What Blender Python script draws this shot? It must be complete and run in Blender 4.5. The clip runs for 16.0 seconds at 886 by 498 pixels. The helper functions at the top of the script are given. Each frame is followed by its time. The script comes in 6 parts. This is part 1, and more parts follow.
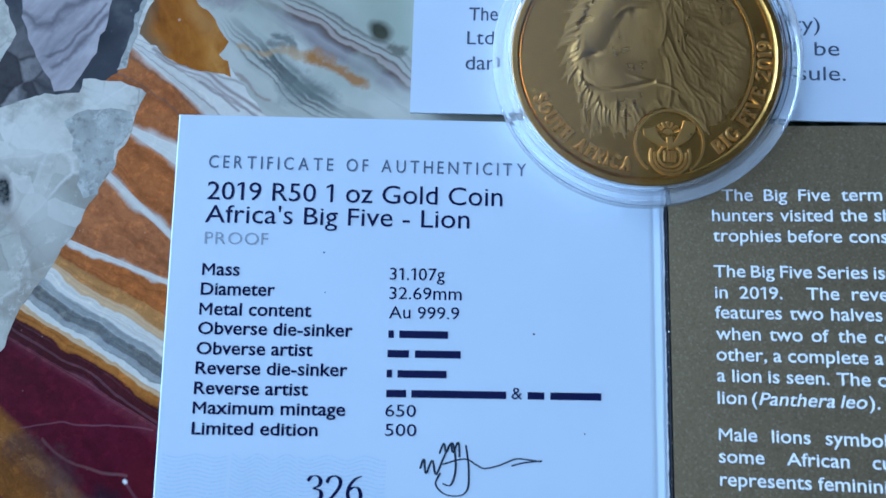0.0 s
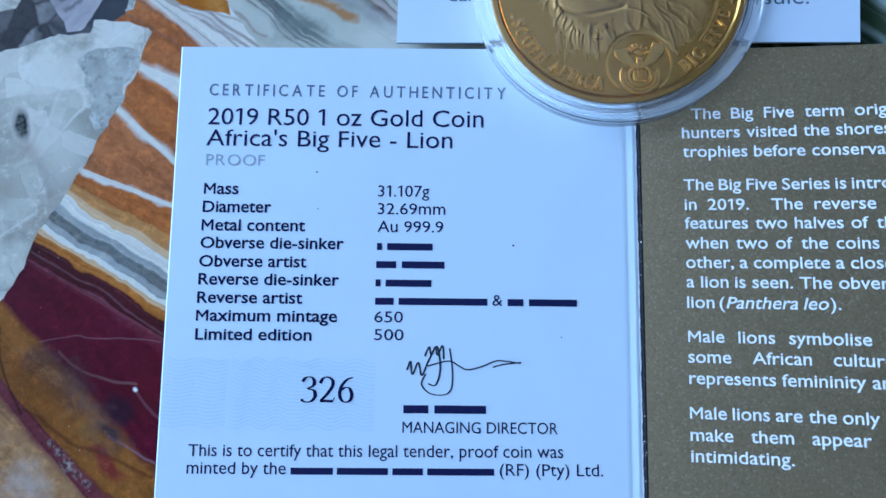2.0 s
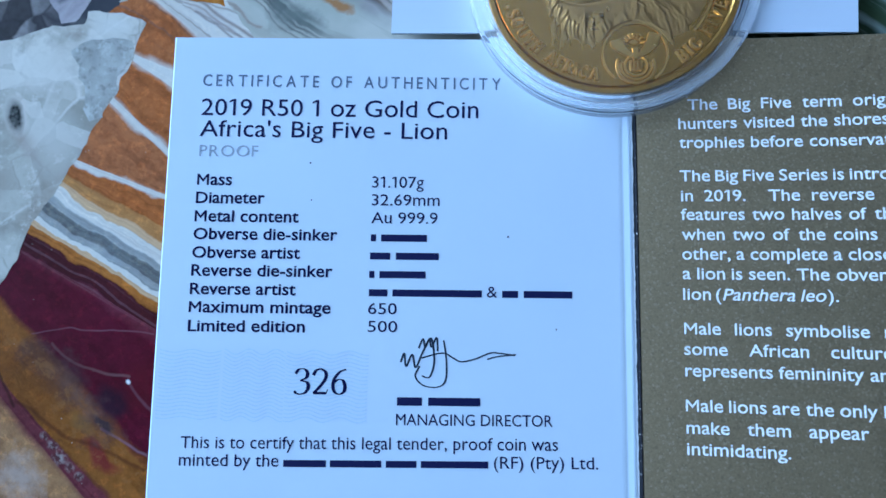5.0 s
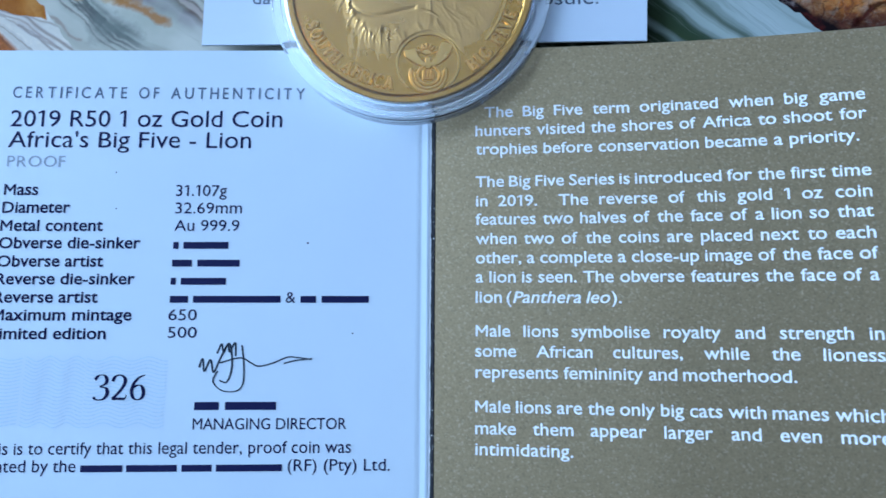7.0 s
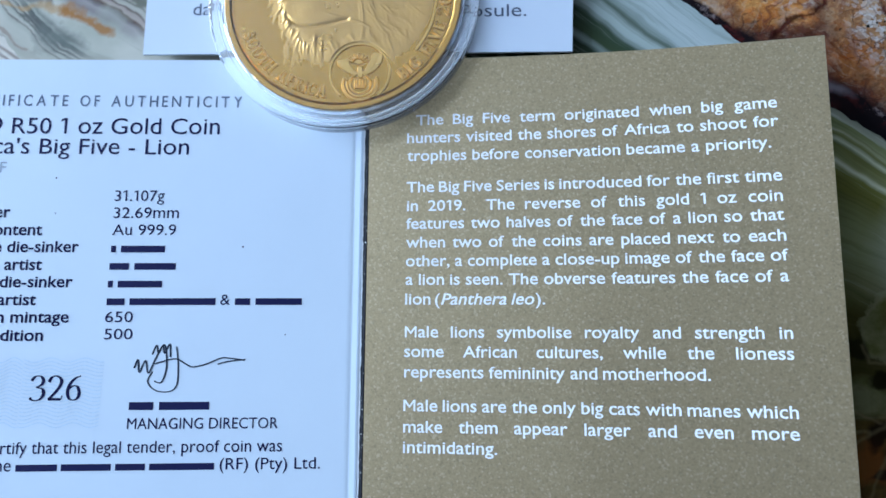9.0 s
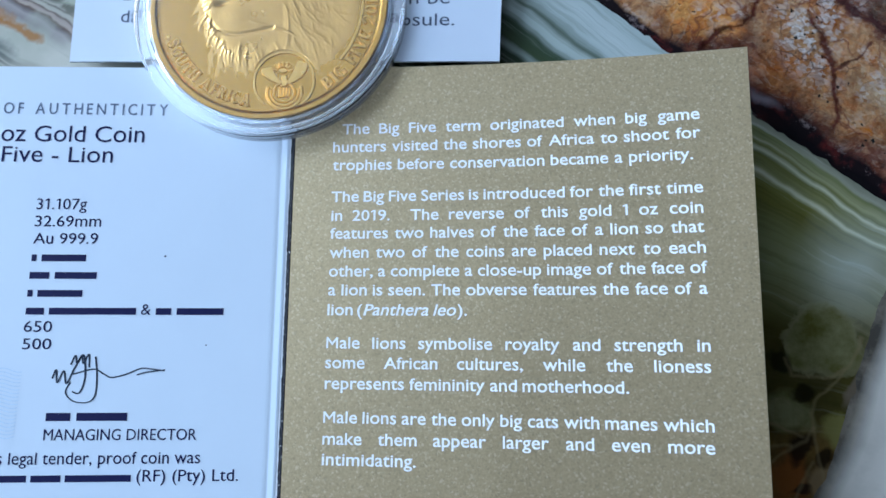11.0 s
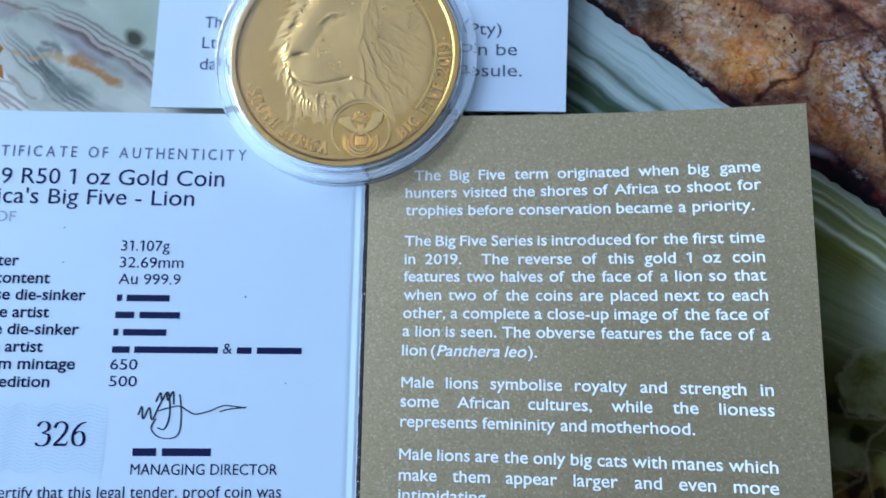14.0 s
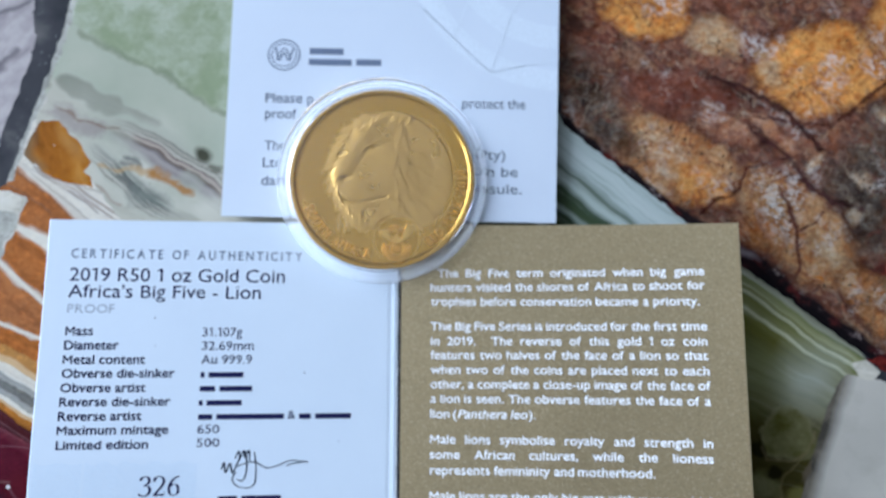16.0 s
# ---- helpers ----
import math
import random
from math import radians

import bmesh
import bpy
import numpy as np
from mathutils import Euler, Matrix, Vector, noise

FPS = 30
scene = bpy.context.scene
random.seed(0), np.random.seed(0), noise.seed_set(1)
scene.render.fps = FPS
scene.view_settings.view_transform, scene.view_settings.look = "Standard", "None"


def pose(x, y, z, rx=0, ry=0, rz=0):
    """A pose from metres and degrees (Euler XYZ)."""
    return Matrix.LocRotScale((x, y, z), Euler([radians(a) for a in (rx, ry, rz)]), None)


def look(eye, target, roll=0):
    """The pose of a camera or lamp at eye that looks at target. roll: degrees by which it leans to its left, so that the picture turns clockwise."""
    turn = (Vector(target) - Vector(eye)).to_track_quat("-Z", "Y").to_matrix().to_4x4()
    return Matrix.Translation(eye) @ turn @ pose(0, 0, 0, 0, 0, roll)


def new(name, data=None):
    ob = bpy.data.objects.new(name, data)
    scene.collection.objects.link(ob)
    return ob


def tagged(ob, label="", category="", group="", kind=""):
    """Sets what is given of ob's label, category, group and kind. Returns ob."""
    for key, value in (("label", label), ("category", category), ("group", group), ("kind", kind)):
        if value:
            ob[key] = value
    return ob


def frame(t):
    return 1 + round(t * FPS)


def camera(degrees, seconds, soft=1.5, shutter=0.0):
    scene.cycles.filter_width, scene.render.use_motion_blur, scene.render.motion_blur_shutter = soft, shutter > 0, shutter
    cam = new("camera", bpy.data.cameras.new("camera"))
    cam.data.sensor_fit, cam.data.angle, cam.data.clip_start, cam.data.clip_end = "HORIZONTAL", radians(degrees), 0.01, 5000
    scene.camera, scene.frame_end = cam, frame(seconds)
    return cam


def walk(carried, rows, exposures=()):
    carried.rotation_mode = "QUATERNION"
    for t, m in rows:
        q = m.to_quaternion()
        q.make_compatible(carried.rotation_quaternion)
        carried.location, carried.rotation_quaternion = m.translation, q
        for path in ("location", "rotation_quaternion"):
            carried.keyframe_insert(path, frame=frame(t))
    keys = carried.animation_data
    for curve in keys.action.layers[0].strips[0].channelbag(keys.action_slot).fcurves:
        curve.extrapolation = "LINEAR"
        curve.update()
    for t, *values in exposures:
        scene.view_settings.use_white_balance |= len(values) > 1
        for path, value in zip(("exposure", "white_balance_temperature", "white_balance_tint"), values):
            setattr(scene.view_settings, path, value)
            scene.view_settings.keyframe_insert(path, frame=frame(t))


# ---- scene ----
# ---- camera ----
cam = camera(63.21, 16.0, 1.5, 0.25)
# a phone lens held at one close focus
cam.data.dof.use_dof = True
cam.data.dof.focus_distance = 0.0910
cam.data.dof.aperture_fstop = 21.0
PATH = [
    (0, -0.02055, -0.02580, 0.09151, 6.730, 3.228, 2.132),
    (0.5, -0.01962, -0.03142, 0.09321, 7.013, 3.824, 1.922),
    (1, -0.01881, -0.03495, 0.09422, 6.904, 4.273, 1.784),
    (1.5, -0.01625, -0.03630, 0.09582, 6.755, 4.435, 1.771),
    (2, -0.01565, -0.03688, 0.09580, 6.668, 4.695, 1.764),
    (2.5, -0.01643, -0.03703, 0.09583, 6.682, 4.795, 1.861),
    (3, -0.01613, -0.03664, 0.09554, 6.680, 4.822, 1.922),
    (5.5, -0.01325, -0.03818, 0.09493, 6.853, 4.913, 1.791),
    (6, -0.00670, -0.03782, 0.09503, 7.050, 4.859, 1.623),
    (6.5, 0.00160, -0.03662, 0.09478, 7.216, 4.648, 1.432),
    (7, 0.01042, -0.03830, 0.09466, 7.602, 4.335, 1.189),
    (7.5, 0.01671, -0.03926, 0.09637, 7.879, 4.124, 1.003),
    (8, 0.01991, -0.04065, 0.09679, 8.201, 3.923, 0.963),
    (8.5, 0.01863, -0.04032, 0.09700, 8.347, 3.760, 0.972),
    (9, 0.01862, -0.03963, 0.09663, 8.548, 3.651, 1.060),
    (9.5, 0.02031, -0.03927, 0.09635, 8.657, 3.607, 1.140),
    (10, 0.02541, -0.03872, 0.09566, 8.891, 3.432, 1.208),
    (10.2, 0.02725, -0.03846, 0.09564, 8.801, 3.312, 1.194),
    (12.5, 0.02825, -0.04010, 0.09534, 9.193, 3.159, 1.587),
    (13, 0.02349, -0.04125, 0.09728, 9.242, 3.239, 1.678),
    (13.5, 0.02224, -0.03905, 0.09733, 9.302, 3.274, 1.647),
    (14, 0.01805, -0.03398, 0.10110, 9.148, 2.858, 1.621),
    (14.3, 0.01453, -0.03310, 0.10402, 8.946, 2.552, 1.483),
    (14.5, 0.01219, -0.03541, 0.10597, 8.812, 2.348, 1.391),
    (14.6, 0.01368, -0.03878, 0.11638, 9.466, 2.969, 1.537),
    (14.7, 0.01396, -0.03899, 0.12063, 9.252, 2.983, 1.544),
    (14.8, 0.01414, -0.03897, 0.12626, 9.035, 2.670, 1.407),
    (15, 0.01361, -0.04262, 0.13800, 10.786, 1.617, 1.555),
    (15.2, 0.01355, -0.04121, 0.13846, 9.968, 0.864, 1.439),
    (15.3, 0.01339, -0.04021, 0.13760, 9.478, 0.602, 1.363),
    (15.5, 0.00979, -0.03398, 0.13553, 8.830, -0.804, 1.100),
    (15.7, 0.00994, -0.02743, 0.13388, 8.048, -0.095, 1.126),
    (16, 0.00740, -0.02207, 0.13048, 8.337, -0.953, 1.008),
]
walk(cam, [(t, pose(x, y, z, a, b, c)) for t, x, y, z, a, b, c in PATH],
     exposures=[(0.0, -0.56, 5150, 4), (1.0, -0.53, 4950, 3), (2.0, -0.50, 5000, 4), (2.5, -0.50, 4980, 3), (3.0, -0.46, 5250, 4), (5.5, -0.52, 4900, 3), (6.5, -0.48, 5200, 4), (7.5, -0.42, 5350, 4), (9.0, -0.34, 5900, 7), (10.0, -0.40, 5800, 6), (12.5, -0.32, 6180, 8), (14.0, -0.42, 5550, 5), (14.5, -0.44, 5500, 5), (14.8, -0.58, 5500, 4),
                (15.0, -0.25, 5620, 4), (15.3, -0.24, 5900, 6), (15.5, -0.23, 6250, 8), (16.0, -0.22, 6700, 10)])

# ---- world, daylight, large lights ----
world = bpy.data.worlds.new("sky")
scene.world = world
world.use_nodes = True
wn = world.node_tree
sky = wn.nodes.new("ShaderNodeTexSky")
sky.sky_type = "NISHITA"
sky.sun_disc = False
sky.sun_elevation, sky.sun_rotation = radians(40), radians(-60)
wn.links.new(sky.outputs[0], wn.nodes["Background"].inputs[0])
wn.nodes["Background"].inputs[1].default_value = 0.12

sun = new("sun", bpy.data.lights.new("sun", "SUN"))
sun.data.energy, sun.data.angle, sun.data.color = 1.0, radians(12), (1.0, 0.95, 0.88)
sun.matrix_world = look((3.0, 1.0, 4.0), (0, 0, 0))

# sky light that comes in through the window opening of the left wall
win = new("window_light", bpy.data.lights.new("window_light", "AREA"))
win.data.shape, win.data.size, win.data.size_y = "RECTANGLE", 2.0, 1.3
win.data.energy, win.data.color = 125.0, (0.60, 0.75, 1.0)
win.matrix_world = look((-1.66, 0.7, 0.85), (0.0, 0.45, 0.55))

U = 0.001   # all plan numbers below are millimetres


# ---- materials ----
POLISH = 0.161     # roughness of the polished stones


class Mat:
    """A node material with short ways to add nodes."""

    def __init__(self, name, rough=0.5, metal=0.0, base=(0.5, 0.5, 0.5)):
        self.m = bpy.data.materials.new(name)
        self.m.use_nodes = True
        self.t = self.m.node_tree
        self.b = self.t.nodes["Principled BSDF"]
        self.b.inputs["Roughness"].default_value = rough
        self.b.inputs["Metallic"].default_value = metal
        self.b.inputs["Base Color"].default_value = (*base, 1)
        if rough == POLISH:
            self.b.inputs["Specular IOR Level"].default_value = 0.07
        self.pos = self.t.nodes.new("ShaderNodeTexCoord").outputs["Object"]

    def link(self, a, b):
        self.t.links.new(a, b)

    def put(self, socket, v):
        if isinstance(v, bpy.types.NodeSocket):
            self.link(v, socket)
        elif isinstance(v, tuple) and len(v) == 3 and socket.type == "RGBA":
            socket.default_value = (*v, 1)
        else:
            socket.default_value = v

    def noise(self, scale, detail=4.0, rough=0.55, vec=None, distort=0.0):
        n = self.t.nodes.new("ShaderNodeTexNoise")
        self.link(vec or self.pos, n.inputs["Vector"])
        n.inputs["Scale"].default_value, n.inputs["Detail"].default_value = scale, detail
        n.inputs["Roughness"].default_value, n.inputs["Distortion"].default_value = rough, distort
        return n.outputs[0]

    def voronoi(self, scale, feature="F1", vec=None, out=0, rand=1.0):
        n = self.t.nodes.new("ShaderNodeTexVoronoi")
        n.feature = feature
        self.link(vec or self.pos, n.inputs["Vector"])
        n.inputs["Scale"].default_value = scale
        n.inputs["Randomness"].default_value = rand
        return n.outputs[out]

    def math(self, op, a, b=0.0, c=0.0):
        n = self.t.nodes.new("ShaderNodeMath")
        n.operation = op
        for s, v in zip(n.inputs, (a, b, c)):
            self.put(s, v)
        return n.outputs[0]

    def dot(self, vec, d):
        n = self.t.nodes.new("ShaderNodeVectorMath")
        n.operation = "DOT_PRODUCT"
        self.link(vec, n.inputs[0])
        n.inputs[1].default_value = d
        return n.outputs["Value"]

    def warp(self, scale, amount, vec=None, detail=3.0):
        """The coordinates pushed about by noise, amount in metres."""
        n = self.t.nodes.new("ShaderNodeTexNoise")
        self.link(vec or self.pos, n.inputs["Vector"])
        n.inputs["Scale"].default_value, n.inputs["Detail"].default_value = scale, detail
        s = self.t.nodes.new("ShaderNodeVectorMath")
        s.operation = "SUBTRACT"
        self.link(n.outputs[1], s.inputs[0])
        s.inputs[1].default_value = (0.5, 0.5, 0.5)
        m = self.t.nodes.new("ShaderNodeVectorMath")
        m.operation = "MULTIPLY_ADD"
        self.link(s.outputs[0], m.inputs[0])
        m.inputs[1].default_value = (amount,) * 3
        self.link(vec or self.pos, m.inputs[2])
        return m.outputs[0]

    def stretch(self, angle, sx, sy, vec=None):
        """The coordinates along and across a direction (degrees), scaled."""
        n = self.t.nodes.new("ShaderNodeMapping")
        n.vector_type = "TEXTURE"
        self.link(vec or self.pos, n.inputs["Vector"])
        n.inputs["Rotation"].default_value = (0, 0, radians(angle))
        n.inputs["Scale"].default_value = (1 / sx, 1 / sy, 1)
        return n.outputs[0]

    def ramp(self, fac, stops, mode="LINEAR"):
        if len(stops) == 2 and not isinstance(stops[0][1], tuple):      # a plain value between two limits
            n = self.t.nodes.new("ShaderNodeMapRange")
            self.put(n.inputs[0], fac)
            for k, q in enumerate((stops[0][0], stops[1][0], stops[0][1], stops[1][1])):
                n.inputs[k + 1].default_value = q
            return n.outputs[0]
        n = self.t.nodes.new("ShaderNodeValToRGB")
        self.put(n.inputs[0], fac)
        r = n.color_ramp
        r.interpolation = mode
        while len(r.elements) < len(stops):
            r.elements.new(0.5)
        for e, (p, c) in zip(r.elements, stops):
            e.position = p
        for e, (p, c) in zip(r.elements, stops):
            e.color = (*c, 1) if isinstance(c, tuple) else (c, c, c, 1)
        return n.outputs[0]

    def mix(self, fac, a, b, mode="MIX"):
        n = self.t.nodes.new("ShaderNodeMix")
        n.data_type, n.blend_type = "RGBA", mode
        self.put(n.inputs[0], fac)
        self.put(n.inputs[6], a)
        self.put(n.inputs[7], b)
        return n.outputs[2]

    def blob(self, cx, cy, rx, ry, angle, vec, soft=0.25):
        """1 inside an ellipse of the plan (millimetres, degrees), 0 outside."""
        return self.ramp(self.math("MULTIPLY", self.round_about(cx, cy, rx, ry, angle, vec), 0.5), [(0.5 - soft / 2, 1.0), (0.5 + soft / 2, 0.0)])

    def round_about(self, cx, cy, rx, ry, angle, vec):
        """Distance from the middle of an ellipse, 1 at its edge."""
        u, v = self.axes(cx, cy, radians(angle), vec, rx, ry)
        return self.math("SQRT", self.math("MULTIPLY_ADD", u, u, self.math("MULTIPLY", v, v)))

    def axes(self, cx, cy, turn, vec, rx=1.0, ry=1.0):
        """Places along and across a turned cross of the plan, in its arms' lengths (millimetres)."""
        co, si = math.cos(turn), math.sin(turn)
        along = self.dot(vec, (1000 * co / rx, 1000 * si / rx, 0.0))
        across = self.dot(vec, (-1000 * si / ry, 1000 * co / ry, 0.0))
        return self.math("SUBTRACT", along, (cx * co + cy * si) / rx), self.math("SUBTRACT", across, (cy * co - cx * si) / ry)

    def streak(self, pts, width, vec=None, soft=0.5, ragged=None):
        """1 along a broken line of the plan (millimetres), 0 away from it."""
        best = None
        for (x0, y0), (x1, y1) in zip(pts, pts[1:]):
            u, v = self.axes((x0 + x1) / 2, (y0 + y1) / 2, math.atan2(y1 - y0, x1 - x0), vec or self.pos)
            over = self.math("MAXIMUM", self.math("SUBTRACT", self.math("ABSOLUTE", u), math.hypot(x1 - x0, y1 - y0) / 2), 0.0)
            d = self.math("SQRT", self.math("ADD", self.math("MULTIPLY", over, over), self.math("MULTIPLY", v, v)))
            best = d if best is None else self.math("MINIMUM", best, d)
        if ragged is not None:      # a noise that widens and narrows the line
            best = self.math("MULTIPLY_ADD", ragged, width, best)
        return self.ramp(self.math("DIVIDE", best, width), [(0.5 - soft / 2, 1.0), (0.5 + soft / 2, 0.0)])

    def color(self, c):
        self.put(self.b.inputs["Base Color"], c)
        return self

    def rough(self, c):
        self.put(self.b.inputs["Roughness"], c)
        return self

    def bump(self, h, strength=0.3, dist=0.0001):
        n = self.t.nodes.new("ShaderNodeBump")
        n.inputs["Strength"].default_value, n.inputs["Distance"].default_value = strength, dist
        self.put(n.inputs["Height"], h)
        self.link(n.outputs[0], self.b.inputs["Normal"])
        return self


def paper(name, low, high):
    m = Mat(name, 0.42)
    m.color(m.mix(m.noise(90, 3), low, high))
    m.bump(m.math("ADD", m.noise(9000, 2), m.noise(350, 2)), 0.10, 0.00004)
    m.b.inputs["Specular IOR Level"].default_value = 0.45
    return m


M_PAPER = paper("coated_white_card", (0.60, 0.685, 0.765), (0.645, 0.73, 0.805)).m
M_LEAFLET = paper("thin_white_paper", (0.54, 0.60, 0.675), (0.58, 0.64, 0.71)).m


def gold_card():
    m = Mat("gold_tinted_card", 0.36, 0.88)
    cells = m.t.nodes.new("ShaderNodeSeparateColor")
    m.link(m.voronoi(4200, "F1", None, 1), cells.inputs[0])
    grain = m.noise(3000, 3, 0.7)
    c = m.mix(m.ramp(grain, [(0.30, 0.0), (0.70, 1.0)]), (0.43, 0.33, 0.180), (0.57, 0.44, 0.258))
    c = m.mix(m.ramp(cells.outputs[0], [(0.82, 0.0), (0.97, 0.36)]), c, (0.86, 0.74, 0.51))
    c = m.mix(m.ramp(cells.outputs[1], [(0.84, 0.0), (0.97, 0.4)]), c, (0.28, 0.225, 0.13))
    m.color(m.mix(m.math("MULTIPLY", m.noise(60, 4), 0.25), c, (0.40, 0.33, 0.21)))
    m.rough(m.ramp(m.noise(1200, 2), [(0.3, 0.30), (0.7, 0.42)]))
    m.bump(m.math("ADD", grain, m.math("MULTIPLY", cells.outputs[2], 0.4)), 0.24, 0.00005)
    return m.m


M_GOLD_CARD = gold_card()


def fold_wear():
    """White worn paper along one side of the fold, cracked black ink along the other."""
    m = Mat("cracked_fold_ink", 0.6)
    across = m.math("SUBTRACT", m.dot(m.pos, (1000.0, 18.15, 0.0)), 0.892)
    flecks = m.noise(2200, 3, 0.7)
    ragged = m.math("ADD", m.math("MULTIPLY_ADD", m.noise(900, 4, 0.7), 0.36, -0.18), m.math("MULTIPLY_ADD", m.noise(160, 3), 0.2, -0.1))
    ink_of = m.ramp(flecks, [(0.0, (0.010, 0.011, 0.014)), (0.62, (0.020, 0.020, 0.024)), (0.70, (0.50, 0.50, 0.48)), (1.0, (0.70, 0.70, 0.70))])
    m.color(m.mix(m.ramp(m.math("ADD", across, ragged), [(0.19, 0.0), (0.25, 1.0)]), (0.72, 0.75, 0.78), ink_of))
    m.b.inputs["Specular IOR Level"].default_value = 0.1
    m.bump(flecks, 0.5, 0.0001)
    return m.m


M_FOLD = fold_wear()


def ink(name, c, rough=0.38):
    m = Mat(name, rough)
    d = tuple(v * 1.35 + 0.002 for v in c)
    m.color(m.mix(m.noise(2500, 3), c, d))
    m.b.inputs["Specular IOR Level"].default_value = 0.1
    return m.m


M_INK = ink("navy_ink", (0.009, 0.010, 0.050))
M_INK_BOLD = ink("bold_navy_ink", (0.005, 0.005, 0.038))
M_INK_GREY = ink("grey_ink", (0.115, 0.145, 0.205))
M_INK_PALE = ink("pale_grey_ink", (0.30, 0.34, 0.39))
M_INK_GUIL = ink("pale_security_ink", (0.47, 0.57, 0.66))
M_INK_CARD = ink("slate_ink", (0.06, 0.075, 0.11))
M_INK_PATTERN = ink("faint_grey_print", (0.51, 0.565, 0.62))
M_INK_WHITE = ink("white_print", (0.72, 0.73, 0.74), 0.5)
M_PEN = ink("blue_black_pen", (0.028, 0.038, 0.058))


def gold(name, rough, grain, low, high):
    m = Mat(name, rough, 1.0)
    m.color(m.mix(m.noise(120, 3), low, high))
    m.rough(m.ramp(m.noise(300, 3), [(0.3, rough * 0.9), (0.7, rough * 1.12)]))
    m.bump(m.noise(3000, 3), grain, 0.00004)
    return m.m


M_GOLD = gold("proof_gold", 0.21, 0.02, (0.595, 0.325, 0.072), (0.635, 0.350, 0.084))
M_GOLD_RELIEF = gold("matt_gold", 0.29, 0.06, (0.62, 0.36, 0.108), (0.67, 0.393, 0.126))
M_GOLD_FROST = gold("frosted_gold", 0.29, 0.06, (0.67, 0.40, 0.115), (0.72, 0.44, 0.135))


def acrylic(name, clear):
    m = Mat(name, 0.02, 0.0, (0.97, 0.985, 1.0))
    m.b.inputs["Transmission Weight"].default_value = clear
    m.b.inputs["IOR"].default_value = 1.40
    m.rough(m.ramp(m.noise(500, 3), [(0.45, 0.012), (0.8, 0.05)]))
    return m.m


# the second one is less clear, which makes the lower shell slightly milky
M_ACRYLIC, M_ACRYLIC_MILKY = acrylic("clear_acrylic", 1.0), acrylic("milky_acrylic", 0.87)


GREY_CLOUD = ((-79.0, -42.6), (-75.0, -45.5), (-70.5, -48.8), (-68.3, -52.0))
CRUST = ((-81.3, -41.2), (-76.7, -46.2), (-72.1, -51.0), (-67.6, -55.2), (-62.3, -58.4))


def banded(stops, count):
    """Banded onyx; the bands follow the lofted coordinate of the piece."""
    m = Mat("banded_onyx", POLISH)
    sep = m.t.nodes.new("ShaderNodeSeparateXYZ")
    m.link(m.t.nodes.new("ShaderNodeUVMap").outputs[0], sep.inputs[0])
    # wander of the band edges in millimetres, turned into band steps by the local spacing
    wander = m.math("MULTIPLY", m.math("SUBTRACT", m.noise(65, 3, 0.5), 0.5), 5.0)
    calm = m.math("MULTIPLY", m.math("MULTIPLY_ADD", wander, sep.outputs[0], sep.outputs[1]), count - 1.0)
    wander = m.math("ADD", wander, m.math("MULTIPLY", m.math("SUBTRACT", m.noise(260, 5, 0.6), 0.5), 1.5))
    wander = m.math("ADD", wander, m.math("MULTIPLY", m.math("SUBTRACT", m.noise(1100, 3, 0.6), 0.5), 0.4))
    v = m.math("MULTIPLY_ADD", wander, sep.outputs[0], sep.outputs[1])
    w = m.math("MULTIPLY", v, count - 1.0)
    near = m.math("ROUND", w)
    off = m.math("MINIMUM", m.math("MAXIMUM", m.math("MULTIPLY", m.math("SUBTRACT", w, near), 6.5), -0.5), 0.5)
    c = m.ramp(m.math("DIVIDE", m.math("ADD", near, off), count - 1.0), stops)
    bw = m.warp(130, 0.006, m.warp(40, 0.006), 5)
    slight = m.warp(110, 0.0022, None, 2)
    # pale bands are smooth and streaky, dark ones grainy
    bright = m.t.nodes.new("ShaderNodeRGBToBW")
    m.link(c, bright.inputs[0])
    grainy = m.ramp(bright.outputs[0], [(0.20, 1.0), (0.38, 0.22)])

    def along_bands(per_band, length, seed):
        q = m.t.nodes.new("ShaderNodeCombineXYZ")
        m.put(q.inputs[0], m.math("MULTIPLY", w, per_band))
        m.put(q.inputs[1], m.math("MULTIPLY", m.dot(m.pos, (0.88, -0.47, 0.0)), length))
        m.put(q.inputs[2], seed)
        return m.noise(1.0, 5, 0.62, vec=q.outputs[0])
    dim = m.mix(grainy, m.mix(1.0, c, (0.82, 0.79, 0.78), "MULTIPLY"), m.mix(1.0, c, (0.58, 0.54, 0.55), "MULTIPLY"))
    c = m.mix(m.math("MULTIPLY", m.ramp(along_bands(3.2, 45.0, 1.7), [(0.50, 0.0), (0.60, 1.0)]), 0.55), c, dim)
    c = m.mix(m.math("MULTIPLY", m.ramp(along_bands(5.0, 30.0, 8.3), [(0.57, 0.0), (0.66, 1.0)]), 0.5), c, m.mix(1.0, c, (1.4, 1.36, 1.3), "MULTIPLY"))
    # thin dark growth lines in the pale bands, pale ones in the purple
    def lines(low, high, count_in, sharp):
        gate = m.math("MULTIPLY", m.ramp(m.math("DIVIDE", w, 40.0), [(low / 40.0, 0.0), ((low + 0.25) / 40.0, 1.0)]), m.ramp(m.math("DIVIDE", w, 40.0), [((high - 0.25) / 40.0, 1.0), (high / 40.0, 0.0)]))
        wave = m.math("SINE", m.math("MULTIPLY_ADD", calm, 6.283 * count_in, m.math("MULTIPLY", m.noise(60, 2), 6.0)))
        return m.math("MULTIPLY", m.ramp(m.math("MULTIPLY_ADD", wave, 0.5, 0.5), [(sharp, 0.0), (sharp + (1.0 - sharp) * 0.7, 1.0)]), gate)
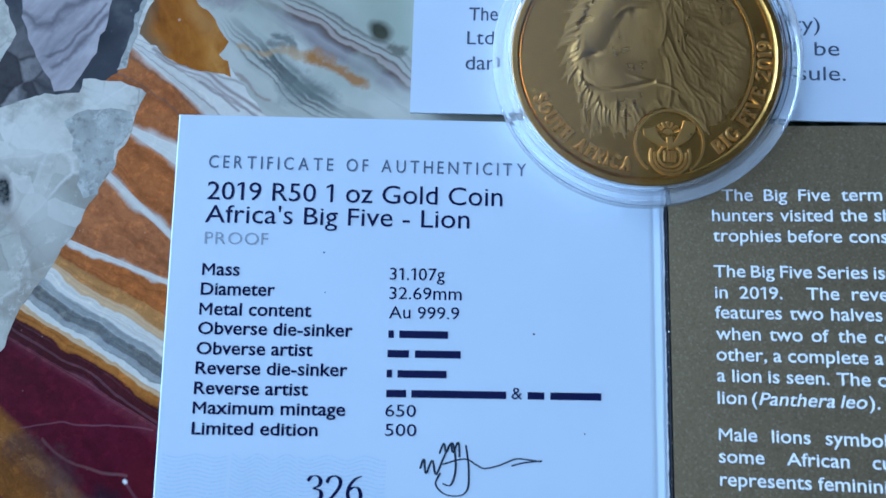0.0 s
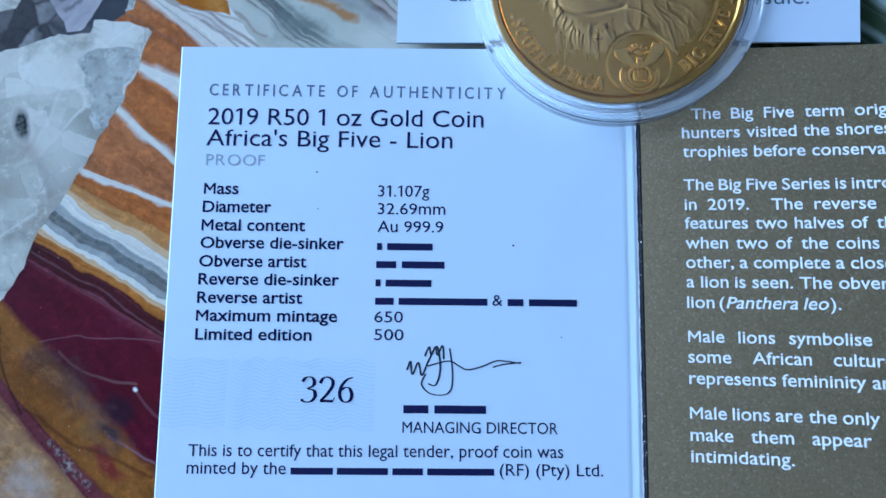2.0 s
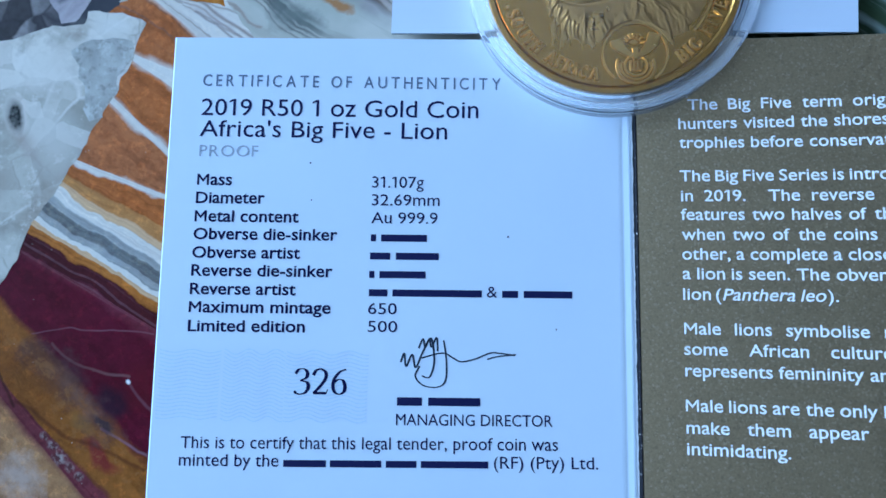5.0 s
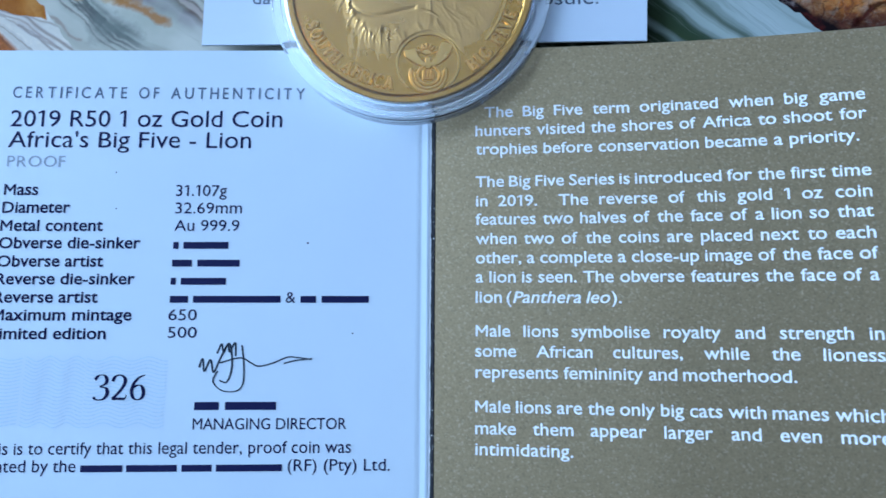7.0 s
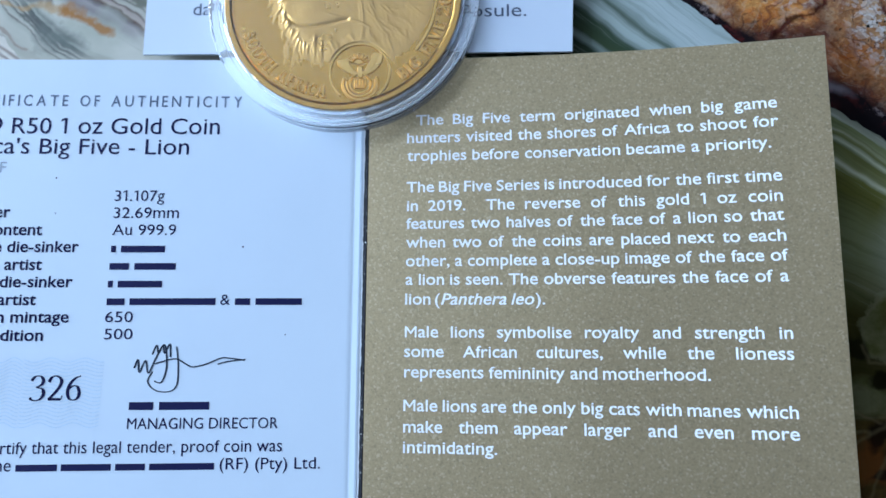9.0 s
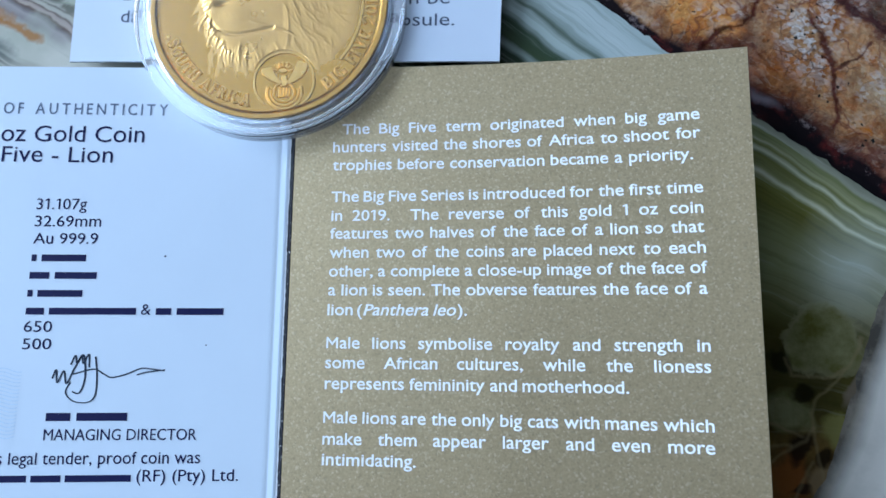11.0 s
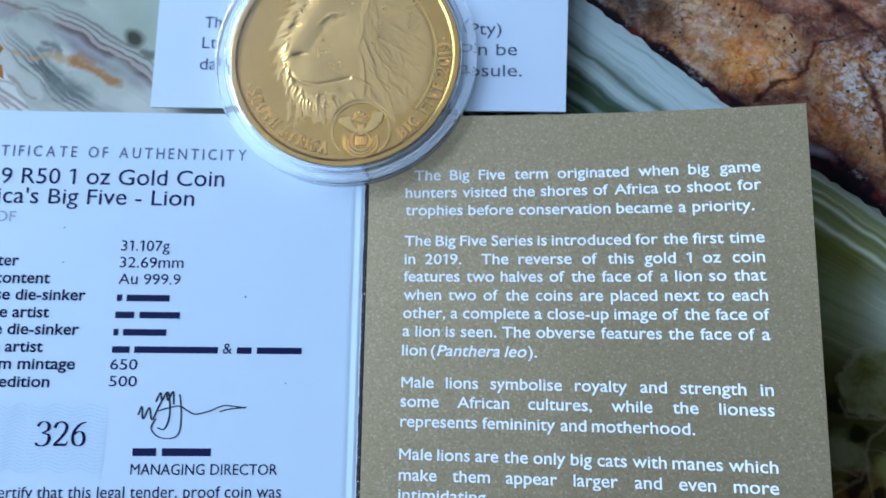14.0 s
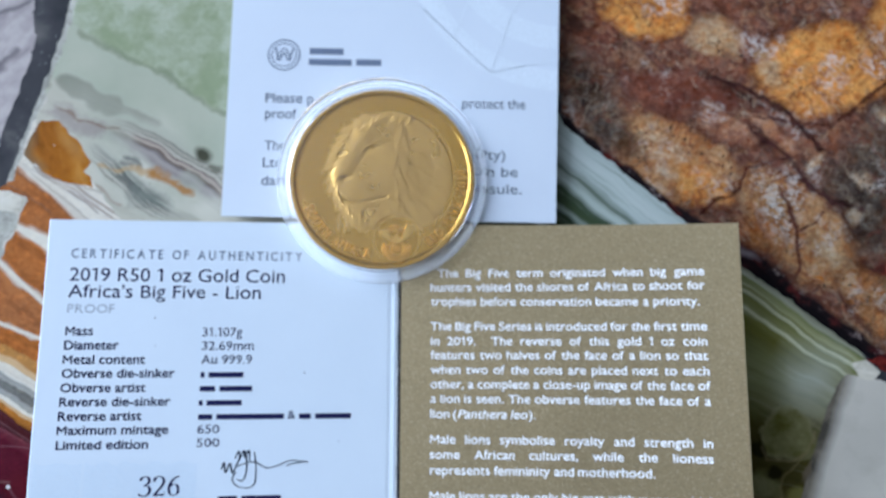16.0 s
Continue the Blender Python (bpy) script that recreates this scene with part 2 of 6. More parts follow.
    c = m.mix(m.math("MULTIPLY", lines(21.2, 23.6, 3.0, 0.93), 0.4), c, (0.13, 0.085, 0.065))
    c = m.mix(m.math("MULTIPLY", lines(4.2, 5.9, 2.0, 0.72), 0.4), c, (0.18, 0.08, 0.09))
    for scale, lo, hi, k, col in ((75, 0.45, 0.62, 0.45, (0.62, 0.56, 0.50)), (300, 0.47, 0.60, 0.4, (0.60, 0.54, 0.50)), (900, 0.46, 0.60, 0.4, (0.62, 0.55, 0.50))):
        c = m.mix(m.math("MULTIPLY", m.ramp(m.noise(scale, 6, 0.7), [(lo, 0.0), (hi, 1.0)]), m.math("MULTIPLY", grainy, k)), c, m.mix(1.0, c, col, "MULTIPLY"))
    c = m.mix(m.math("MULTIPLY", m.ramp(m.noise(200, 5, 0.7), [(0.54, 0.0), (0.66, 1.0)]), m.math("MULTIPLY", grainy, 0.5)), c, m.mix(1.0, c, (1.45, 1.35, 1.2), "MULTIPLY"))
    c = m.mix(m.math("MULTIPLY", m.ramp(m.noise(650, 5, 0.75), [(0.53, 0.0), (0.62, 1.0)]), m.math("MULTIPLY", grainy, 0.5)), c, m.mix(1.0, c, (1.8, 1.65, 1.4), "MULTIPLY"))
    for cx, cy, rx, ry, ang, k, col in ((-67.6, -56.3, 3.4, 0.9, -28, 0.85, (0.11, 0.012, 0.012)), (-75.5, -46.6, 4.0, 1.6, -43, 0.5, (0.075, 0.032, 0.016)), (-71.3, -51.9, 2.4, 1.0, -40, 0.55, (0.16, 0.085, 0.022)),
                                        (-66.8, -48.6, 2.8, 1.9, -30, 0.7, (0.010, 0.006, 0.012)), (-68.0, -52.2, 1.9, 0.6, -35, 0.85, (0.016, 0.019, 0.022)), (-62.5, -46.5, 2.2, 3.0, 0, 0.6, (0.055, 0.004, 0.007))
                                        ):
        c = m.mix(m.math("MULTIPLY", m.blob(cx, cy, rx, ry, ang, bw, 0.35), k), c, m.mix(m.noise(420, 5), col, tuple(min(1.0, q * 1.7) for q in col)))
    for pts, wid, k, col in (((( -79.7, -40.2), (-74.0, -39.5), (-69.0, -39.3), (-62.3, -39.4)), 0.16, 0.55, (0.20, 0.085, 0.10)),
                             (((-76.5, -41.6), (-74.7, -42.9), (-71.8, -44.3), (-68.5, -45.1), (-65.4, -45.4)), 0.3, 0.7, (0.15, 0.065, 0.06)),
                             (((-65.3, -46.4), (-64.0, -47.6), (-62.5, -49.1), (-61.0, -50.2)), 0.35, 0.6, (0.13, 0.05, 0.06)),
                             (((-68.5, -52.6), (-66.0, -53.4), (-63.0, -55.2), (-60.5, -56.0)), 0.3, 0.65, (0.20, 0.11, 0.13)),
                             (((-86.0, -38.5), (-85.6, -42.0), (-83.5, -46.8), (-81.2, -50.2)), 0.35, 0.75, (0.03, 0.012, 0.006)),
                             (((-81.0, -49.5), (-78.6, -50.4), (-74.0, -53.4), (-69.5, -54.6), (-62.1, -57.4)), 0.4, 0.6, (0.07, 0.020, 0.008)),
                             (((-66.4, 10.6), (-63.4, 8.8), (-58.4, 7.2), (-54.3, 4.9), (-50.2, 2.0)), 0.4, 0.7, (0.17, 0.115, 0.095)), (((-66.0, 9.9), (-63.0, 8.1), (-58.2, 6.3), (-54.8, 4.3), (-51.6, 1.6)), 0.28, 0.6, (0.22, 0.165, 0.15)),
                             (((-59.9, 6.1), (-56.1, 4.5), (-54.1, 2.6)), 0.3, 0.65, (0.17, 0.13, 0.12)), (((-60.6, 6.6), (-57.0, 5.6), (-54.3, 3.9)), 0.9, 0.35, (0.33, 0.26, 0.23))):
        c = m.mix(m.math("MULTIPLY", m.streak(pts, wid * 1.1, slight, 0.7), k), c, col)
    c = m.mix(m.math("MULTIPLY", m.ramp(m.noise(150, 5, 0.65), [(0.46, 0.0), (0.60, 1.0)]), m.math("MULTIPLY", grainy, 0.5)), c, m.mix(1.0, c, (1.28, 1.42, 1.6), "MULTIPLY"))
    fine = m.warp(320, 0.0022, m.warp(90, 0.004, None, 3), 4)
    rag = m.math("MULTIPLY_ADD", m.noise(240, 5, 0.7), 3.0, -1.6)
    # grey-brown cloud, crust and pale flecks where the ochre meets the purple
    c = m.mix(m.math("MULTIPLY", m.streak(GREY_CLOUD, 3.0, fine, 0.7, rag), 0.6), c, m.mix(m.ramp(m.noise(260, 5), [(0.42, 0.0), (0.6, 1.0)]), (0.045, 0.022, 0.026), (0.115, 0.070, 0.058)))
    crust = m.math("MULTIPLY", m.ramp(m.noise(330, 6, 0.75, vec=fine), [(0.53, 0.0), (0.60, 1.0)]), m.streak(CRUST, 3.0, fine, 1.0))
    c = m.mix(m.math("MULTIPLY", crust, 0.5), c, (0.30, 0.145, 0.045))
    c = m.mix(m.math("MULTIPLY", m.streak(((-80.6, -58.6), (-79.0, -60.0)), 3.4, fine, 0.9, rag), 0.6), c, (0.46, 0.37, 0.30))
    # a small white highlight, painted into the purple
    c = m.mix(m.streak(((-65.35, -46.0), (-65.25, -46.1)), 0.5, None, 0.5), c, (0.75, 0.72, 0.70))
    for px, py, pr in ((-75.3, -54.9, 0.5), (-74.2, -56.3, 0.7), (-72.7, -57.6, 0.45), (-76.4, -53.7, 0.35), (-71.3, -58.7, 0.4)):
        c = m.mix(m.math("MULTIPLY", m.streak(((px, py), (px + 0.2, py - 0.15)), pr * 2, slight, 0.8), 0.6), c, m.mix(m.ramp(m.noise(1500, 3), [(0.45, 0.0), (0.6, 1.0)]), (0.05, 0.035, 0.03), (0.42, 0.38, 0.33)))
    c = m.mix(m.math("MULTIPLY", m.blob(-80.0, -46.0, 6.5, 5.5, -30, fine, 0.9), m.ramp(m.noise(110, 4), [(0.36, 0.2), (0.56, 0.85)])), c, m.mix(1.0, c, (0.62, 0.58, 0.58), "MULTIPLY"))
    sparks = m.voronoi(420, "F1")
    c = m.mix(m.math("MULTIPLY", m.ramp(sparks, [(0.02, 1.0), (0.055, 0.0)]), m.ramp(m.noise(45, 3), [(0.48, 0.0), (0.60, 0.5)])), c, (0.62, 0.56, 0.46))
    m.color(c)
    m.rough(m.ramp(m.noise(220, 4), [(0.3, 0.10), (0.75, 0.24)]))
    return m.m


def mint_agate():
    m = Mat("mint_agate", POLISH)
    # mint ground, a grey wedge, a mossy field behind a green vein
    fine = m.warp(320, 0.0022, m.warp(90, 0.004, None, 3), 4)
    far = m.ramp(m.dot(m.warp(60, 0.003), (464.0, 886.0, 0.0)), [(-5.6, 0.0), (-5.0, 1.0)])
    c = m.mix(far, m.mix(m.noise(120, 5), (0.56, 0.53, 0.46), (0.46, 0.45, 0.39)), m.mix(m.ramp(m.noise(70, 4), [(0.35, 0.0), (0.65, 1.0)]), (0.40, 0.435, 0.355), (0.47, 0.49, 0.41)))
    past = m.dot(fine, (480.0, 877.0, 0.0))
    moss = m.mix(m.ramp(m.noise(120, 6, 0.65, vec=fine), [(0.40, 0.0), (0.60, 1.0)]), (0.45, 0.49, 0.395), (0.29, 0.35, 0.225))
    c = m.mix(m.ramp(past, [(4.0, 0.0), (4.8, 1.0)]), c, m.mix(m.math("MULTIPLY", m.ramp(m.noise(420, 5, 0.7), [(0.48, 0.0), (0.62, 1.0)]), 0.4), moss, (0.24, 0.30, 0.185)))
    rag = m.math("MULTIPLY_ADD", m.noise(240, 5, 0.7), 3.0, -1.6)
    c = m.mix(m.math("MULTIPLY", m.streak(((-61.0, 37.6), (-53.5, 34.1), (-48.7, 32.0), (-42.9, 28.8), (-37.6, 25.3), (-31.0, 21.8)), 0.8, fine, 0.9, rag), 0.6), c, (0.17, 0.215, 0.13))
    c = m.mix(m.math("MULTIPLY", m.streak(((-62.4, 27.6), (-57.5, 25.2), (-53.0, 23.2)), 3.4, fine, 0.22), 0.9), c, (0.255, 0.265, 0.22))
    c = m.mix(m.math("MULTIPLY", m.streak(((-54.0, 23.2), (-49.8, 21.8), (-45.0, 19.4)), 2.0, fine, 0.35), 0.85), c, (0.27, 0.28, 0.235))
    # pale clouds with faint grain between the wedge and the orange patch
    ww = m.warp(55, 0.005, None, 2)
    grain = m.noise(1.0, 4, 0.55, vec=m.stretch(-35, 42, 420, ww))
    agate = m.ramp(m.noise(75, 4, 0.5, vec=ww), [(0.36, (0.40, 0.42, 0.355)), (0.50, (0.52, 0.52, 0.455)), (0.62, (0.62, 0.61, 0.545))])
    agate = m.mix(m.ramp(grain, [(0.54, 0.0), (0.64, 0.45)]), agate, (0.24, 0.235, 0.205))
    c = m.mix(m.math("MULTIPLY", m.blob(-45.5, 10.5, 18.5, 7.6, -33, fine, 0.5), 0.9), c, agate)
    # two ribbons of growth lines: height across the ribbon, in millimetres, and colour
    sway = m.warp(130, 0.0028, m.warp(420, 0.0007), 3)
    for cx, cy, ang, bow, rx, ry, tones in (
            (-48.5, 7.6, -40, 0.010, 9.5, 2.7, ((-2.6, (0.54, 0.53, 0.47)), (-1.9, (0.44, 0.44, 0.385)), (-1.65, (0.17, 0.155, 0.14)), (-1.45, (0.50, 0.49, 0.43)), (-1.05, (0.42, 0.43, 0.375)), (-0.85, (0.14, 0.14, 0.13)), (-0.6, (0.46, 0.46, 0.40)),
                                                (-0.25, (0.12, 0.12, 0.115)), (0.05, (0.44, 0.44, 0.385)), (0.3, (0.16, 0.17, 0.155)), (0.8, (0.10, 0.115, 0.11)), (1.05, (0.40, 0.42, 0.37)), (1.5, (0.24, 0.255, 0.225)), (2.2, (0.42, 0.43, 0.38)))),
            (-40.6, 12.8, -28.7, -0.007, 12.0, 3.4, ((-3.4, (0.40, 0.39, 0.36)), (-2.3, (0.27, 0.245, 0.25)), (-1.3, (0.36, 0.33, 0.33)), (-0.7, (0.19, 0.17, 0.175)), (-0.2, (0.13, 0.085, 0.07)), (0.1, (0.44, 0.37, 0.33)), (0.5, (0.38, 0.315, 0.29)),
                                                     (0.72, (0.12, 0.085, 0.075)), (0.95, (0.47, 0.44, 0.39)), (1.35, (0.42, 0.41, 0.36)), (1.55, (0.15, 0.135, 0.12)), (1.8, (0.45, 0.44, 0.385)), (2.4, (0.17, 0.17, 0.15)), (2.7, (0.42, 0.43, 0.37))))):
        u, v = m.axes(cx, cy, radians(ang), sway)
        v = m.math("ADD", v, m.math("MULTIPLY", m.math("MULTIPLY", u, u), -bow))
        hue = m.ramp(m.math("MULTIPLY_ADD", v, 0.125, 0.5), [(0.5 + h / 8, q) for h, q in tones])
        hue = m.mix(m.ramp(m.noise(95, 4, vec=ww), [(0.52, 0.0), (0.66, 0.75)]), hue, agate)
        c = m.mix(m.math("MULTIPLY", m.blob(cx, cy, rx, ry, ang, fine, 0.35), 0.95), c, hue)
    for pts, wid, soft, k, col in ((((-63.6, 21.2), (-58.1, 19.4), (-55.0, 18.8)), 1.9, 0.8, 0.75, (0.26, 0.225, 0.22)), (((-49.6, 13.3), (-48.2, 12.2), (-46.9, 11.2)), 0.6, 0.8, 0.8, (0.11, 0.12, 0.115)),
                                   (((-63.6, 22.1), (-58.1, 20.4), (-51.3, 18.6)), 0.35, 0.6, 0.7, (0.19, 0.13, 0.10)),
                                   (((-50.9, 9.6), (-48.6, 8.1), (-47.2, 7.4)), 0.7, 0.7, 0.8, (0.10, 0.105, 0.10)), (((-46.6, 6.6), (-45.2, 5.7), (-43.8, 5.2)), 2.2, 1.0, 0.8, (0.13, 0.145, 0.135)), (((-50.2, 12.4), (-48.3, 11.2)), 0.5, 0.7, 0.7, (0.14, 0.14, 0.13)),
                                   (((-54.5, 12.1), (-50.6, 10.9), (-46.7, 10.6), (-43.4, 10.3)), 0.55, 0.8, 0.7, (0.40, 0.26, 0.13)), (((-44.6, 10.3), (-41.4, 8.9), (-37.8, 6.8)), 0.85, 0.8, 0.85, (0.31, 0.135, 0.032)), (((-43.8, 11.0), (-41.8, 9.8)), 0.9, 0.7, 0.6, (0.30, 0.13, 0.035)),
                                   (((-33.6, 12.0), (-32.6, 11.2)), 0.8, 0.8, 0.8, (0.10, 0.10, 0.08)), (((-57.6, 9.4), (-54.0, 7.6), (-50.0, 4.4)), 0.3, 0.6, 0.6, (0.24, 0.17, 0.14))):
        c = m.mix(m.math("MULTIPLY", m.streak(pts, wid * 1.2, fine, soft, rag), k), c, m.mix(m.noise(500, 4), col, tuple(q * 1.5 for q in col)))
    c = m.mix(m.blob(-35.6, 13.9, 1.7, 1.15, -38, m.warp(300, 0.0012), 0.4), c, m.mix(m.noise(400, 4), (0.035, 0.038, 0.024), (0.11, 0.11, 0.08)))
    c = m.mix(1.0, c, (0.86, 0.84, 0.78), "MULTIPLY")
    m.color(c)
    m.rough(m.ramp(m.noise(220, 4), [(0.3, 0.10), (0.75, 0.24)]))
    return m.m


def green_onyx():
    m = Mat("green_onyx", POLISH)
    w = m.warp(55, 0.0035)
    fine = m.warp(180, 0.0012, w, 3)
    # distance from the seam with the brown jasper, in millimetres; the bands draw together to the right
    s = m.math("ADD", m.dot(fine, (-614.0, -789.0, 0.0)), 35.9)
    x = m.dot(m.pos, (1000.0, 0.0, 0.0))
    fan = m.ramp(m.math("DIVIDE", m.math("SUBTRACT", x, 60.0), 26.0), [(0.0, 0.83), (1.0, 1.25)])
    f = m.math("DIVIDE", m.math("MULTIPLY", s, fan), 40.0)
    right = m.ramp(f, [(0.0, (0.11, 0.12, 0.09)), (0.022, (0.17, 0.185, 0.145)), (0.032, (0.10, 0.115, 0.05)), (0.060, (0.17, 0.185, 0.10)), (0.074, (0.09, 0.10, 0.035)), (0.088, (0.32, 0.34, 0.25)),
                       (0.100, (0.085, 0.095, 0.03)), (0.132, (0.15, 0.16, 0.075)), (0.143, (0.36, 0.38, 0.28)), (0.156, (0.10, 0.105, 0.03)), (0.20, (0.085, 0.088, 0.022)),
                       (0.30, (0.16, 0.175, 0.10)), (0.38, (0.19, 0.205, 0.135)), (0.50, (0.085, 0.085, 0.022)), (1.0, (0.05, 0.045, 0.012))])
    top = m.ramp(f, [(0.0, (0.40, 0.45, 0.43)), (0.06, (0.50, 0.545, 0.53)), (0.12, (0.42, 0.47, 0.45)), (0.14, (0.10, 0.13, 0.095)), (0.155, (0.44, 0.49, 0.46)), (0.185, (0.40, 0.45, 0.42)), (0.205, (0.05, 0.075, 0.045)),
                     (0.25, (0.055, 0.08, 0.04)), (0.27, (0.30, 0.35, 0.32)), (0.285, (0.04, 0.06, 0.035)), (0.34, (0.045, 0.06, 0.025)), (0.365, (0.34, 0.38, 0.35)), (0.39, (0.03, 0.045, 0.022)), (0.8, (0.045, 0.06, 0.025)), (1.0, (0.06, 0.06, 0.025))])
    right = m.mix(1.0, right, (1.06, 1.0, 0.90), "MULTIPLY")
    side = m.ramp(m.math("DIVIDE", x, 100.0), [(0.53, 0.0), (0.62, 1.0)])
    c = m.mix(side, top, right)
    # growth lines that run with the seam
    q = m.t.nodes.new("ShaderNodeCombineXYZ")
    m.put(q.inputs[0], m.math("MULTIPLY", m.math("MULTIPLY", s, fan), 1.1))
    m.put(q.inputs[1], m.math("MULTIPLY", m.dot(m.pos, (0.789, -0.614, 0.0)), 30.0))
    grow = m.noise(1.0, 5, 0.6, vec=q.outputs[0])
    c = m.mix(m.math("MULTIPLY", m.ramp(grow, [(0.50, 0.0), (0.60, 1.0)]), 0.5), c, m.mix(1.0, c, (0.45, 0.50, 0.42), "MULTIPLY"))
    c = m.mix(m.math("MULTIPLY", m.ramp(grow, [(0.34, 1.0), (0.43, 0.0)]), 0.45), c, m.mix(0.5, c, (0.50, 0.53, 0.46)))
    cloud = m.warp(90, 0.007, None, 5)
    c = m.mix(m.math("MULTIPLY", m.blob(75.5, -26.0, 5.5, 5.5, -30, cloud, 0.7), 0.6), c, (0.27, 0.29, 0.24))
    c = m.mix(m.math("MULTIPLY", m.blob(65.0, -26.0, 4.0, 8.0, 0, cloud, 0.7), 0.6), c, (0.075, 0.080, 0.018))
    # the mossy end: olive lobes with pale outlines, brown hollows
    c = m.mix(m.math("MULTIPLY", m.blob(66.5, -39.5, 9.5, 6.5, 10, cloud, 0.45), 0.92), c, m.mix(m.noise(300, 5), (0.020, 0.018, 0.006), (0.075, 0.07, 0.018)))
    ring = m.warp(140, 0.0065, None, 5)
    olive = m.mix(m.ramp(m.noise(170, 5, 0.65), [(0.35, 0.0), (0.65, 1.0)]), (0.085, 0.085, 0.018), (0.20, 0.21, 0.11))
    lobes = m.warp(260, 0.005, ring, 5)
    c = m.mix(m.math("MULTIPLY", m.blob(71.2, -34.9, 4.9, 4.6, 10, lobes, 0.06), 0.55), c, (0.25, 0.25, 0.155))
    c = m.mix(m.blob(71.2, -34.9, 4.5, 4.2, 10, lobes, 0.14), c, olive)
    c = m.mix(m.blob(64.0, -64.0, 20.0, 18.5, 0, cloud, 0.16), c, m.mix(m.ramp(m.noise(160, 5, 0.7), [(0.38, 0.0), (0.64, 1.0)]), (0.035, 0.020, 0.006), (0.15, 0.10, 0.030)))
    for cx, cy, rx, ry, ang, col in ((66.5, -44.0, 3.4, 2.2, -40, olive), (72.6, -46.2, 2.2, 1.9, 0, (0.20, 0.20, 0.065)), (65.8, -51.6, 2.6, 2.6, 0, (0.20, 0.075, 0.018)), (71.0, -53.2, 2.4, 2.8, -20, (0.22, 0.165, 0.09)),
                                     (67.6, -48.6, 2.2, 0.95, 38, (0.010, 0.006, 0.005)), (70.7, -49.5, 0.9, 1.3, -10, (0.006, 0.005, 0.004)), (67.9, -41.4, 1.5, 1.0, 0, (0.008, 0.007, 0.003)), (65.4, -37.4, 1.6, 1.2, 0, (0.012, 0.013, 0.005)),
                                     (67.1, -53.2, 1.6, 0.6, 10, (0.012, 0.008, 0.008)), (76.0, -39.0, 1.2, 4.5, -22, (0.15, 0.125, 0.095))):
        c = m.mix(m.math("MULTIPLY", m.blob(cx, cy, rx, ry, ang, ring, 0.25), 0.85), c, col)
    for pts in (((69.2, -46.1), (68.9, -44.3), (70.4, -41.6), (74.6, -38.0), (75.6, -34.4)), ((69.2, -46.1), (68.4, -48.2), (65.5, -49.6), (62.0, -51.2)), ((69.2, -46.1), (70.1, -50.4), (71.3, -55.5)),
                ((69.4, -50.6), (66.6, -54.6), (65.6, -58.0)), ((66.4, -36.6), (67.0, -39.0), (71.0, -39.4), (73.8, -38.4)), ((62.5, -45.0), (66.6, -47.0), (68.0, -47.6)), ((62.0, -48.6), (66.6, -48.8))):
        c = m.mix(m.math("MULTIPLY", m.streak(pts, 0.42, m.warp(120, 0.0035, None, 3), 0.8), 0.38), c, (0.24, 0.20, 0.11))
    end = m.ramp(m.dot(cloud, (0.0, 1000.0, 0.0)), [(-34.0, 1.0), (-24.0, 0.0)])
    c = m.mix(1.0, c, m.mix(end, m.mix(side, (0.80, 0.82, 0.80), (1.42, 1.40, 1.45)), (0.72, 0.66, 0.60)), "MULTIPLY")
    m.color(c)
    return m.m


